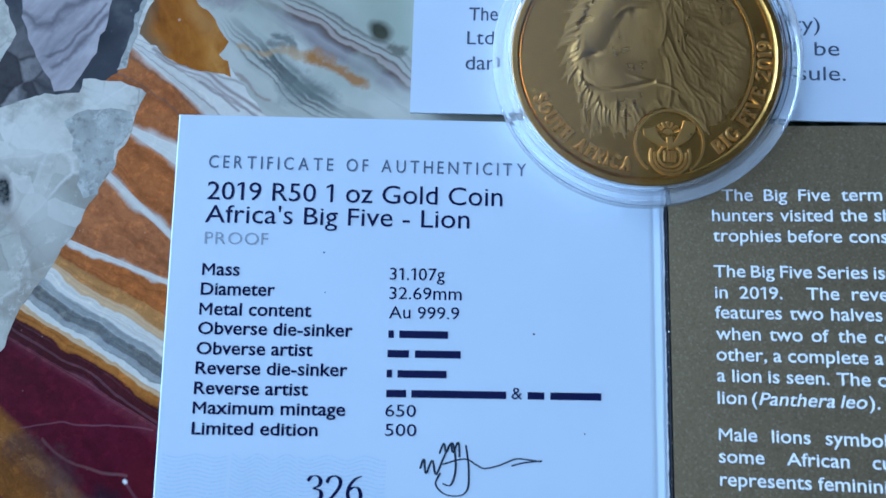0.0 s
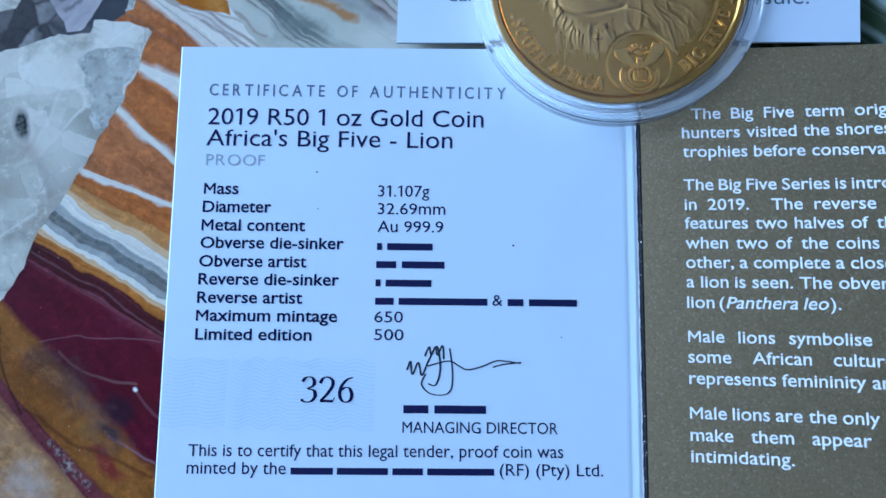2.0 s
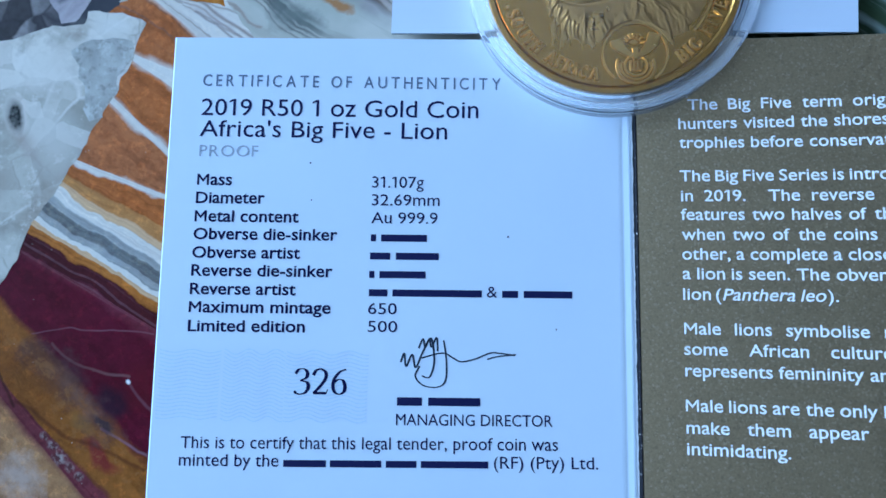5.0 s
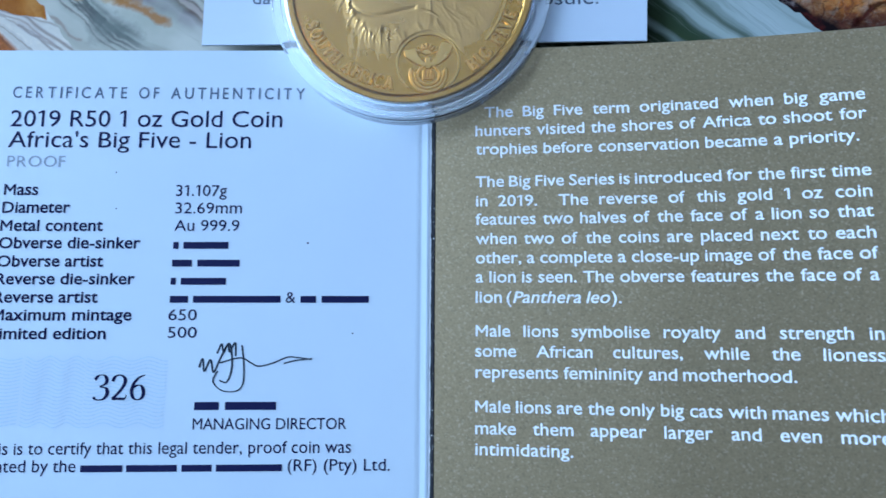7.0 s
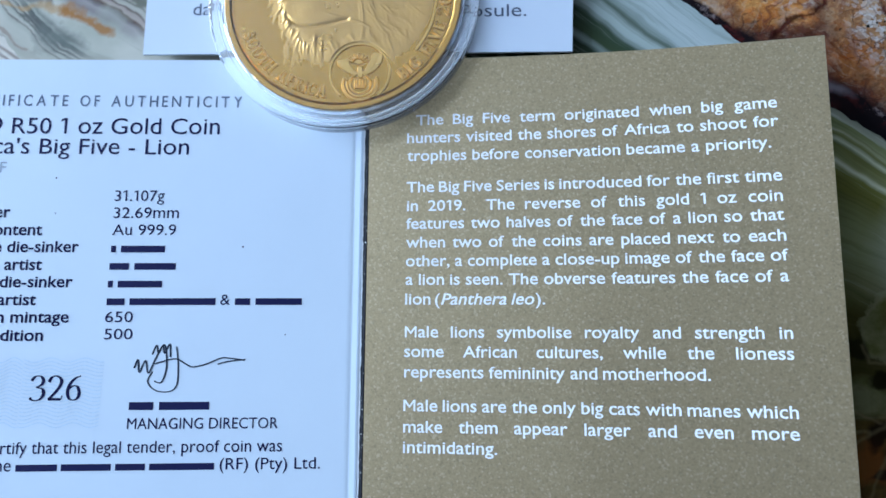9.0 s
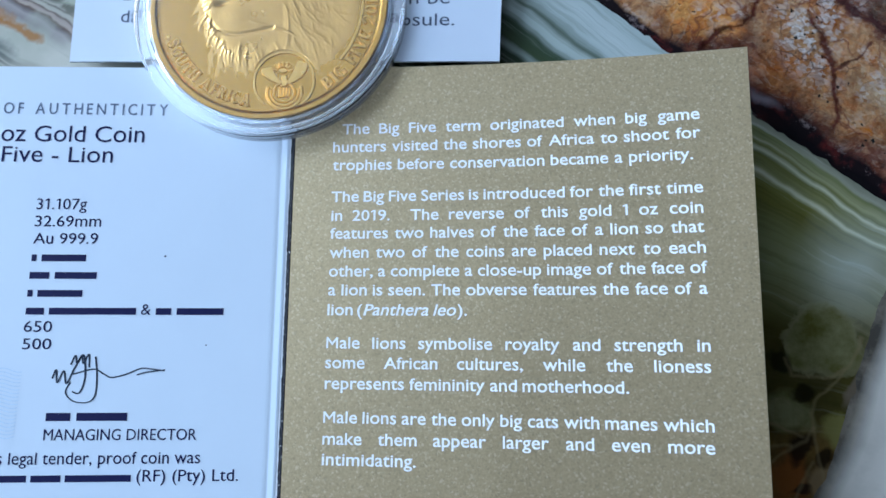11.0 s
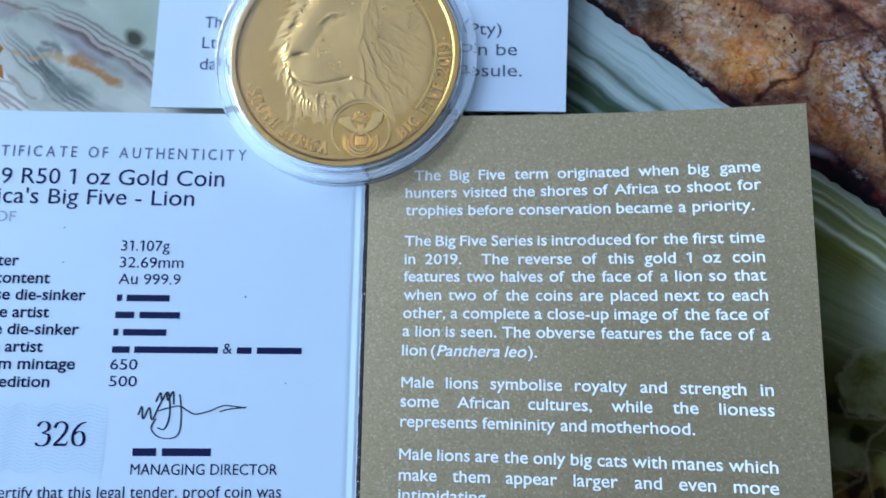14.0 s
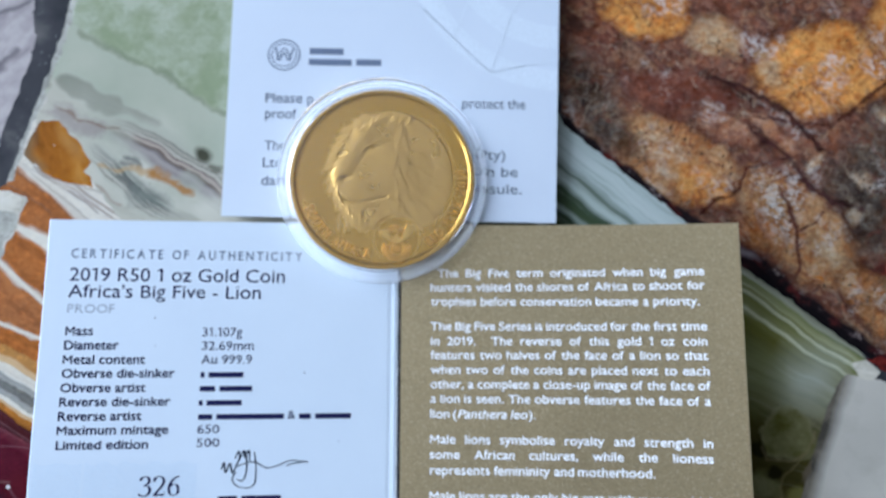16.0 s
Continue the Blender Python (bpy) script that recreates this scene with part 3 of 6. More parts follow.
def jasper():
    m = Mat("brown_jasper", POLISH)
    w = m.warp(60, 0.006, None, 5)
    w2 = m.warp(330, 0.0035, m.warp(120, 0.0045, None, 4), 5)
    thin = m.warp(170, 0.0035, m.warp(420, 0.0009), 5)

    def tone(scale, lo, hi, a, b, vec=None, detail=6, rough=0.7):
        return m.mix(m.ramp(m.noise(scale, detail, rough, vec=vec), [(lo, 0.0), (hi, 1.0)]), a, b)
    # maroon ground with grey-green and dusty patches
    big = m.noise(1.0, 6, 0.62, vec=m.stretch(-38, 40, 105, w))
    c = m.ramp(big, [(0.30, (0.035, 0.026, 0.026)), (0.42, (0.15, 0.068, 0.052)), (0.50, (0.24, 0.115, 0.082)), (0.55, (0.12, 0.06, 0.05)), (0.62, (0.30, 0.18, 0.125)), (0.74, (0.16, 0.15, 0.125)), (0.82, (0.30, 0.25, 0.20))])
    c = m.mix(m.math("MULTIPLY", m.ramp(m.noise(260, 7, 0.75, vec=w2), [(0.52, 0.0), (0.62, 1.0)]), 0.6), c, (0.42, 0.30, 0.21))
    c = m.mix(m.math("MULTIPLY", m.ramp(m.noise(330, 7, 0.75, vec=w), [(0.50, 0.0), (0.60, 1.0)]), 0.6), c, (0.035, 0.022, 0.022))
    tan = tone(120, 0.42, 0.58, (0.47, 0.295, 0.165), (0.40, 0.205, 0.09))
    tan = m.mix(m.math("MULTIPLY", m.ramp(m.noise(1.0, 6, 0.7, vec=m.stretch(68, 160, 480, w)), [(0.50, 0.0), (0.60, 1.0)]), 0.6), tan, (0.30, 0.125, 0.05))
    amber = tone(140, 0.38, 0.62, (0.72, 0.37, 0.115), (0.58, 0.25, 0.065))
    amber = m.mix(m.math("MULTIPLY", m.ramp(m.noise(300, 5, 0.65), [(0.50, 0.0), (0.66, 1.0)]), 0.5), amber, (0.52, 0.34, 0.16))
    wine = tone(200, 0.40, 0.62, (0.13, 0.050, 0.040), (0.24, 0.105, 0.078))
    cream = tone(300, 0.40, 0.60, (0.40, 0.27, 0.155), (0.55, 0.42, 0.28))
    pink = tone(240, 0.42, 0.60, (0.42, 0.26, 0.18), (0.26, 0.13, 0.095))
    rust = tone(220, 0.40, 0.60, (0.36, 0.15, 0.05), (0.20, 0.075, 0.03))
    for cx, cy, rx, ry, ang, hard, col in ((53.0, 28.0, 11.5, 4.2, -8, 0.3, wine), (62.5, 21.5, 6.5, 3.0, -32, 0.3, pink), (47.5, 44.0, 9.5, 5.8, -8, 0.2, amber), (61.0, 39.5, 6.0, 4.8, 0, 0.4, cream),
                                           (82.0, 33.5, 14.5, 9.3, 10, 0.15, amber), (102.0, 42.0, 12.0, 9.0, 0, 0.2, amber), (71.5, 33.0, 2.4, 5.0, 25, 0.5, cream), (53.0, 14.8, 13.2, 7.6, -27, 0.12, tan), (47.5, 19.6, 5.6, 4.2, -30, 0.6, cream),
                                           (57.2, 10.8, 6.6, 3.9, -22, 0.5, amber), (75.0, 2.2, 15.5, 7.4, -47, 0.12, tan), (90.0, -12.0, 11.0, 5.0, -42, 0.2, tan), (67.6, 1.6, 4.2, 5.6, 20, 0.6, rust), (70.8, 8.0, 2.8, 5.0, 16, 0.7, cream),
                                           (80.5, -1.5, 3.0, 6.5, 38, 0.7, cream), (71.5, 20.3, 7.2, 1.7, -42, 0.3, pink), (-12.0, -62.0, 16.0, 4.0, 10, 0.2, amber), (12.0, -66.0, 9.0, 4.0, -20, 0.2, tan)):
        d = m.round_about(cx, cy, rx, ry, ang, w2)
        if hard < 0.35:         # a dark skin round the larger masses
            c = m.mix(m.ramp(d, [(1.02, 0.6), (1.14, 0.0)]), c, (0.085, 0.034, 0.028))
        c = m.mix(m.ramp(d, [(0.94 - hard, 0.92), (1.06, 0.0)]), c, col)
    murk = m.ramp(m.noise(230, 7, 0.75, vec=w2), [(0.36, (0.016, 0.016, 0.018)), (0.48, (0.060, 0.054, 0.050)), (0.58, (0.13, 0.118, 0.104)), (0.70, (0.36, 0.32, 0.28))])
    for cx, cy, rx, ry, ang, k in ((91.5, 13.0, 7.0, 9.5, 12, 0.9), (85.5, 9.0, 4.0, 7.5, 40, 0.75), (87.5, 1.0, 3.0, 5.0, 45, 0.8), (37.2, 26.0, 4.4, 10.5, 22, 0.9), (42.5, 19.5, 2.6, 6.0, 45, 0.7), (92.5, 24.0, 3.2, 3.8, 0, 0.7)):
        c = m.mix(m.math("MULTIPLY", m.blob(cx, cy, rx, ry, ang, w2, 0.45), k), c, murk)
    c = m.mix(m.math("MULTIPLY", m.blob(93.8, -3.8, 4.5, 1.6, 20, w2, 0.3), 0.8), c, tone(350, 0.42, 0.6, (0.24, 0.026, 0.020), (0.06, 0.012, 0.012)))
    c = m.mix(m.math("MULTIPLY", m.blob(94.5, -7.4, 3.6, 2.2, 5, w2, 0.3), 0.9), c, (0.16, 0.20, 0.155))
    for cx, cy, rx, ry in ((53.2, 16.5, 1.9, 1.1), (50.4, 12.7, 1.7, 1.3), (93.7, 24.4, 2.2, 1.3), (88.0, 12.0, 2.4, 0.9), (86.0, 5.5, 1.2, 2.0), (79.4, 14.6, 0.7, 2.2)):      # milky crystal
        c = m.mix(m.math("MULTIPLY", m.blob(cx, cy, rx, ry, -30, w2, 0.5), 0.8), c, tone(700, 0.42, 0.58, (0.60, 0.55, 0.47), (0.42, 0.35, 0.27)))
    # mottling at three sizes, pale threads, rust veins
    for scale, k, col in ((95, 0.5, (0.70, 0.62, 0.57)), (340, 0.5, (0.66, 0.58, 0.52)), (1100, 0.45, (0.66, 0.60, 0.55))):
        c = m.mix(m.math("MULTIPLY", m.ramp(m.noise(scale, 6, 0.7, vec=w2), [(0.47, 0.0), (0.60, 1.0)]), k), c, m.mix(1.0, c, col, "MULTIPLY"))
        c = m.mix(m.math("MULTIPLY", m.ramp(m.noise(scale * 1.13, 6, 0.7, vec=w), [(0.52, 0.0), (0.66, 1.0)]), k * 0.8), c, m.mix(1.0, c, (1.45, 1.42, 1.40), "MULTIPLY"))
    # broken into small sharp-edged fragments, some rusty; the pale ones are painted glints
    glint_zone = m.math("MAXIMUM", m.blob(71.5, 6.5, 2.6, 5.5, 18, w2, 0.9), m.ramp(m.noise(70, 4, 0.6, vec=w), [(0.54, 0.0), (0.66, 0.8)]))
    for scale, ang, long, k in ((330, 60, 1.7, 0.42), (760, 20, 1.5, 0.48), (1500, -35, 1.6, 0.5)):
        sep = m.t.nodes.new("ShaderNodeSeparateColor")
        m.link(m.voronoi(scale, "F1", m.stretch(ang, 1, long, m.warp(420, 0.0007, None, 3)), 1), sep.inputs[0])
        c = m.mix(m.ramp(sep.outputs[0], [(0.62, 0.0), (0.84, k)]), c, m.mix(1.0, c, (0.62, 0.50, 0.42), "MULTIPLY"))
        c = m.mix(m.ramp(sep.outputs[1], [(0.60, 0.0), (0.84, k)]), c, m.mix(1.0, c, (1.04, 0.80, 0.58), "MULTIPLY"))
        if scale > 500:
            c = m.mix(m.math("MULTIPLY", m.ramp(sep.outputs[2], [(0.62, 0.0), (0.74, k * 1.3)]), glint_zone), c, (0.58, 0.54, 0.52))
    for scale, wid, k in ((210, 0.030, 0.8), (520, 0.035, 0.55)):       # hairline cracks
        crack = m.voronoi(scale, "DISTANCE_TO_EDGE", m.stretch(25, 1, 1.7, m.warp(330, 0.0022, None, 5)))
        c = m.mix(m.math("MULTIPLY", m.ramp(crack, [(0.0, 1.0), (wid, 0.0)]), m.ramp(m.noise(120, 3, vec=w), [(0.46, 0.0), (0.58, k)])), c, (0.05, 0.022, 0.018))
    c = m.mix(m.blob(77.8, -7.2, 0.9, 0.7, 0, w2, 0.4), c, (0.40, 0.13, 0.02))
    for ang, gate in ((65, 60), (-30, 85)):
        thread = m.noise(1.0, 5, 0.7, vec=m.stretch(ang, 260, 1300, w2))
        c = m.mix(m.math("MULTIPLY", m.ramp(thread, [(0.55, 0.0), (0.63, 1.0)]), m.ramp(m.noise(gate, 3), [(0.48, 0.0), (0.62, 0.3)])), c, (0.50, 0.42, 0.33))
    veins = m.voronoi(150, "DISTANCE_TO_EDGE", m.warp(210, 0.007, None, 6))
    c = m.mix(m.math("MULTIPLY", m.ramp(veins, [(0.0, 1.0), (0.035, 0.0)]), m.ramp(m.noise(90, 3), [(0.44, 0.0), (0.56, 0.75)])), c, (0.12, 0.035, 0.024))
    # black specks, in clusters and singly
    cluster = m.math("MAXIMUM", m.blob(60.0, 15.4, 4.2, 1.9, -20, w2, 0.9), m.math("MAXIMUM", m.blob(55.0, 19.5, 4.0, 2.4, -30, w2, 0.9), m.ramp(m.noise(75, 3), [(0.50, 0.0), (0.66, 0.75)])))
    specks = m.math("MULTIPLY", m.ramp(m.math("SUBTRACT", m.voronoi(820, "F1", m.warp(1100, 0.0012)), m.math("MULTIPLY", cluster, 0.20)), [(0.05, 1.0), (0.12, 0.0)]), m.ramp(cluster, [(0.1, 0.0), (0.4, 1.0)]))
    c = m.mix(specks, c, (0.020, 0.018, 0.016))
    # long cracks
    rag = m.math("MULTIPLY_ADD", m.noise(260, 5, 0.7), 3.4, -1.75)
    for pts, wid, col in ((((56.6, 4.5), (59.9, 7.2), (63.0, 8.4), (64.6, 9.8), (65.5, 13.6)), 0.6, (0.060, 0.012, 0.010)), (((72.0, 10.5), (73.9, 6.9), (74.5, 1.7), (75.3, -3.0), (74.7, -6.5)), 0.55, (0.085, 0.020, 0.016)),
                          (((59.4, 31.2), (67.8, 28.3), (73.0, 25.2), (76.6, 22.3), (80.2, 17.0)), 0.75, (0.040, 0.016, 0.015)), (((67.5, 20.8), (71.6, 17.8), (74.9, 14.9), (77.3, 10.9), (81.6, 7.7), (87.3, 5.9)), 0.85, (0.048, 0.018, 0.018)),
                          (((77.3, 22.4), (83.1, 22.2), (88.0, 26.7), (99.8, 35.3)), 0.6, (0.070, 0.022, 0.014)), (((66.0, 14.0), (70.5, 15.4), (74.0, 15.0)), 0.3, (0.08, 0.03, 0.024)), (((74.6, 1.5), (77.5, 3.0), (80.0, 5.6)), 0.3, (0.09, 0.03, 0.022)),
                          (((68.0, 24.0), (72.0, 23.4), (76.6, 22.3)), 0.35, (0.06, 0.022, 0.02))):
        c = m.mix(m.math("MULTIPLY", m.streak(pts, wid, thin, 0.8, rag), 0.9), c, m.mix(m.ramp(m.noise(500, 4), [(0.45, 0.0), (0.6, 1.0)]), col, tuple(q * 0.35 for q in col)))
    c = m.mix(1.0, c, m.mix(m.ramp(m.dot(m.pos, (0.0, 1000.0, 0.0)), [(6.0, 0.0), (18.0, 1.0)]), (0.82, 0.83, 0.80), (1.08, 1.05, 1.0)), "MULTIPLY")
    # dark wine-red border along the seam, wider to the right
    seam = m.math("SUBTRACT", 35.0, m.dot(thin, (614.0, 789.0, 0.0)))
    depth = m.math("MULTIPLY", seam, -1.0)
    x = m.dot(m.pos, (1000.0, 0.0, 0.0))
    wide = m.ramp(m.math("DIVIDE", x, 100.0), [(0.56, 0.27), (0.66, 0.47)])
    rel = m.math("DIVIDE", m.math("DIVIDE", depth, 10.0), wide)
    border = m.mix(m.ramp(m.noise(160, 6, 0.7, vec=thin), [(0.50, 0.0), (0.64, 1.0)]), (0.010, 0.007, 0.008), (0.075, 0.013, 0.011))
    border = m.mix(m.math("MULTIPLY", m.ramp(m.noise(300, 6, 0.75), [(0.56, 0.0), (0.64, 1.0)]), 0.6), border, (0.26, 0.20, 0.19))
    core = m.math("MULTIPLY", m.ramp(rel, [(0.42, 1.0), (0.60, 0.0)]), m.ramp(x, [(60.0, 0.0), (66.0, 0.95)]))
    border = m.mix(core, border, (0.006, 0.005, 0.006))
    border = m.mix(m.math("MULTIPLY", m.blob(65.4, -2.7, 2.0, 0.6, -35, thin, 0.6), 0.7), border, (0.15, 0.125, 0.135))
    c = m.mix(m.math("MULTIPLY", m.ramp(rel, [(0.74, 1.0), (1.0, 0.0)]), m.ramp(x, [(24.0, 0.0), (30.0, 1.0)])), c, border)
    m.color(c)
    m.rough(m.ramp(m.noise(260, 5), [(0.3, 0.12), (0.75, 0.30)]))
    return m.m


def quartz():
    m = Mat("milky_quartz", POLISH)
    w = m.warp(45, 0.004, None, 2)
    edge = m.warp(240, 0.0012, w, 3)

    def facets(scale, angle, long):
        v = m.stretch(angle, 1, long, edge)
        sep = m.t.nodes.new("ShaderNodeSeparateColor")
        m.link(m.voronoi(scale, "F1", v, 1), sep.inputs[0])
        return sep, m.voronoi(scale, "DISTANCE_TO_EDGE", v), m.voronoi(scale, "F1", v)
    big, rim, heart = facets(75, 35, 1.7)
    small, rim2, _ = facets(230, -20, 1.5)
    c = m.ramp(big.outputs[0], [(0.0, (0.34, 0.34, 0.305)), (0.35, (0.50, 0.50, 0.455)), (0.65, (0.66, 0.66, 0.615)), (1.0, (0.80, 0.80, 0.755))])
    c = m.mix(m.math("MULTIPLY", m.ramp(heart, [(0.15, 0.0), (0.75, 1.0)]), 0.35), c, (0.46, 0.46, 0.415))      # each facet clears towards its side
    c = m.mix(m.math("MULTIPLY", m.ramp(small.outputs[0], [(0.60, 0.0), (0.80, 1.0)]), 0.45), c, (0.40, 0.395, 0.35))
    c = m.mix(m.math("MULTIPLY", m.ramp(small.outputs[1], [(0.70, 0.0), (0.80, 1.0)]), 0.5), c, (0.80, 0.80, 0.77))
    c = m.mix(m.math("MULTIPLY", m.ramp(rim, [(0.0, 1.0), (0.035, 0.0)]), m.ramp(m.noise(90, 3), [(0.42, 0.0), (0.6, 0.7)])), c, (0.82, 0.82, 0.80))
    c = m.mix(m.math("MULTIPLY", m.ramp(rim2, [(0.0, 1.0), (0.05, 0.0)]), m.ramp(m.noise(70, 3), [(0.48, 0.0), (0.62, 0.55)])), c, (0.27, 0.26, 0.225))
    # clear grey depths, brownish tint, frosty grain
    c = m.mix(m.math("MULTIPLY", m.ramp(m.noise(95, 5, 0.6, vec=edge), [(0.53, 0.0), (0.64, 1.0)]), 0.7), c, (0.29, 0.285, 0.25))
    c = m.mix(m.math("MULTIPLY", m.ramp(m.noise(60, 4), [(0.54, 0.0), (0.68, 1.0)]), 0.4), c, (0.42, 0.37, 0.32))
    c = m.mix(m.math("MULTIPLY", m.ramp(m.noise(520, 6, 0.75, vec=edge), [(0.55, 0.0), (0.64, 1.0)]), 0.5), c, (0.78, 0.78, 0.75))
    c = m.mix(m.math("MULTIPLY", m.ramp(m.noise(800, 4, 0.7), [(0.50, 0.0), (0.66, 1.0)]), 0.3), c, m.mix(1.0, c, (0.72, 0.70, 0.66), "MULTIPLY"))
    for cx, cy, rx, ry, ang, col in ((-83.8, -12.8, 3.4, 1.2, -50, (0.36, 0.31, 0.275)), (-88.0, -19.0, 2.6, 2.2, 20, (0.33, 0.31, 0.27)), (-81.5, -2.2, 6.0, 2.2, 25, (0.74, 0.74, 0.70)), (-72.5, 4.6, 2.6, 1.4, -10, (0.76, 0.77, 0.75)), (-79.0, -13.0, 3.4, 4.4, 30, (0.70, 0.70, 0.665))):
        c = m.mix(m.math("MULTIPLY", m.blob(cx, cy, rx, ry, ang, edge, 0.6), 0.6), c, col)
    # a dark hollow with a pale lip
    c = m.mix(m.math("MULTIPLY", m.blob(-85.4, -8.8, 1.7, 2.9, 15, edge, 0.3), 0.75), c, (0.72, 0.70, 0.66))
    c = m.mix(m.blob(-85.6, -9.0, 1.15, 2.3, 15, edge, 0.35), c, m.mix(m.ramp(m.noise(420, 4), [(0.45, 0.0), (0.58, 1.0)]), (0.020, 0.024, 0.026), (0.22, 0.23, 0.22)))
    m.color(m.mix(1.0, c, (0.82, 0.765, 0.675), "MULTIPLY"))
    m.bump(m.math("ADD", small.outputs[0], m.math("MULTIPLY", big.outputs[1], 2.0)), 0.25, 0.0002)
    return m.m


def lilac():
    m = Mat("lilac_grey_stone", POLISH)
    w = m.warp(60, 0.006)
    v = m.noise(1.0, 5, 0.6, vec=m.stretch(48, 55, 190, w))
    c = m.ramp(v, [(0.32, (0.20, 0.18, 0.185)), (0.42, (0.33, 0.29, 0.285)), (0.55, (0.44, 0.395, 0.38)), (0.75, (0.34, 0.30, 0.295))])
    c = m.mix(m.math("MULTIPLY", m.ramp(m.noise(400, 5), [(0.45, 0.0), (0.65, 1.0)]), 0.35), c, (0.25, 0.225, 0.225))
    thin = m.warp(190, 0.005, None, 5)
    for pts, wid in ((((-86.9, 17.7), (-84.0, 14.6), (-81.0, 14.8), (-78.0, 17.5), (-74.5, 19.0)), 0.5), (((-80.5, 7.6), (-78.6, 8.9), (-76.5, 11.7), (-73.2, 15.4)), 0.45), (((-81.5, 9.8), (-78.0, 12.4), (-74.0, 17.2)), 0.3),
                     (((-84.5, 22.0), (-78.0, 27.0), (-71.5, 33.0)), 0.6), (((-86.0, 33.0), (-79.0, 38.0), (-70.5, 44.0)), 0.45)):
        c = m.mix(m.math("MULTIPLY", m.streak(pts, wid * 2, thin, 0.8), 0.75), c, (0.10, 0.09, 0.10))
    m.color(c)
    return m.m


def matrix():
    m = Mat("dark_resin_matrix", POLISH)
    c = m.ramp(m.noise(120, 5), [(0.3, (0.026, 0.027, 0.031)), (0.55, (0.050, 0.050, 0.055)), (0.72, (0.11, 0.105, 0.10))])
    c = m.mix(m.math("MULTIPLY", m.ramp(m.voronoi(500), [(0.06, 1.0), (0.13, 0.0)]), 0.4), c, (0.3, 0.3, 0.3))
    # crushed brown-grey grit that fills the corner beside the quartz
    v = m.warp(200, 0.002, None, 3)
    sep = m.t.nodes.new("ShaderNodeSeparateColor")
    m.link(m.voronoi(240, "F1", v, 1), sep.inputs[0])
    grit = m.ramp(sep.outputs[0], [(0.0, (0.045, 0.040, 0.038)), (0.4, (0.10, 0.088, 0.080)), (0.75, (0.17, 0.15, 0.14)), (1.0, (0.34, 0.32, 0.29))])
    grit = m.mix(m.ramp(m.voronoi(240, "DISTANCE_TO_EDGE", v), [(0.0, 0.8), (0.08, 0.0)]), grit, (0.035, 0.030, 0.030))
    grit = m.mix(m.math("MULTIPLY", m.ramp(m.noise(700, 5, 0.7), [(0.45, 0.0), (0.62, 1.0)]), 0.5), grit, m.mix(1.0, grit, (0.5, 0.47, 0.45), "MULTIPLY"))
    m.color(m.mix(m.math("MULTIPLY", m.blob(-88.0, 7.0, 7.5, 7.0, -20, m.warp(110, 0.005, None, 3), 0.5), 0.9), c, grit))
    return m.m


def orange():
    m = Mat("orange_chalcedony", POLISH)
    w = m.warp(90, 0.004, None, 4)
    c = m.ramp(m.noise(1.0, 5, 0.6, vec=m.stretch(-68, 60, 210, w)), [(0.30, (0.17, 0.052, 0.006)), (0.45, (0.30, 0.098, 0.010)), (0.55, (0.36, 0.13, 0.015)), (0.68, (0.44, 0.19, 0.035))])
    c = m.mix(m.math("MULTIPLY", m.ramp(m.noise(300, 6, 0.7, vec=w), [(0.48, 0.0), (0.62, 1.0)]), 0.45), c, m.mix(1.0, c, (0.62, 0.50, 0.40), "MULTIPLY"))
    # paler upper corner, a thin olive skin towards the dark resin
    c = m.mix(m.math("MULTIPLY", m.blob(-60.2, 15.6, 3.4, 1.3, -52, w, 0.6), 0.45), c, (0.46, 0.24, 0.07))
    c = m.mix(m.math("MULTIPLY", m.streak(((-67.8, 19.0), (-68.3, 14.6), (-68.2, 12.4), (-66.0, 11.0)), 2.2, w, 0.9), 0.75), c, (0.15, 0.115, 0.065))
    m.color(m.mix(m.math("MULTIPLY", m.ramp(m.voronoi(400), [(0.05, 1.0), (0.1, 0.0)]), 0.5), c, (0.6, 0.5, 0.4)))
    return m.m


def pale():
    m = Mat("pale_grey_chalcedony", POLISH)
    c = m.ramp(m.noise(35, 4, 0.5), [(0.3, (0.40, 0.375, 0.32)), (0.7, (0.52, 0.485, 0.415))])
    c = m.mix(m.math("MULTIPLY", m.ramp(m.noise(260, 5), [(0.5, 0.0), (0.7, 1.0)]), 0.25), c, (0.31, 0.285, 0.235))
    # thin clear margin where the dark stone below shows through
    d = m.math("ADD", m.dot(m.warp(60, 0.004), (922.0, -388.0, 0.0)), -84.59)
    m.color(m.mix(m.ramp(m.math("DIVIDE", d, 8.0), [(0.08, 0.95), (0.42, 0.0)]), c, m.mix(m.ramp(m.noise(190, 5, 0.65), [(0.40, 0.0), (0.62, 1.0)]), (0.035, 0.030, 0.022), (0.15, 0.128, 0.095))))
    return m.m


def red_agate():
    m = Mat("red_agate", POLISH)
    w = m.warp(70, 0.008, None, 3)
    v = m.noise(1.0, 5, 0.6, vec=m.stretch(-58, 70, 240, w))
    c = m.ramp(v, [(0.32, (0.07, 0.012, 0.014)), (0.40, (0.24, 0.055, 0.016)), (0.45, (0.34, 0.12, 0.03)), (0.49, (0.10, 0.020, 0.018)), (0.53, (0.58, 0.50, 0.43)), (0.56, (0.30, 0.075, 0.024)), (0.62, (0.20, 0.030, 0.020)), (0.70, (0.55, 0.46, 0.38))])
    c = m.mix(m.math("MULTIPLY", m.ramp(m.noise(320, 6, 0.7, vec=w), [(0.48, 0.0), (0.60, 1.0)]), 0.5), c, m.mix(1.0, c, (0.5, 0.45, 0.42), "MULTIPLY"))
    m.color(c)
    return m.m


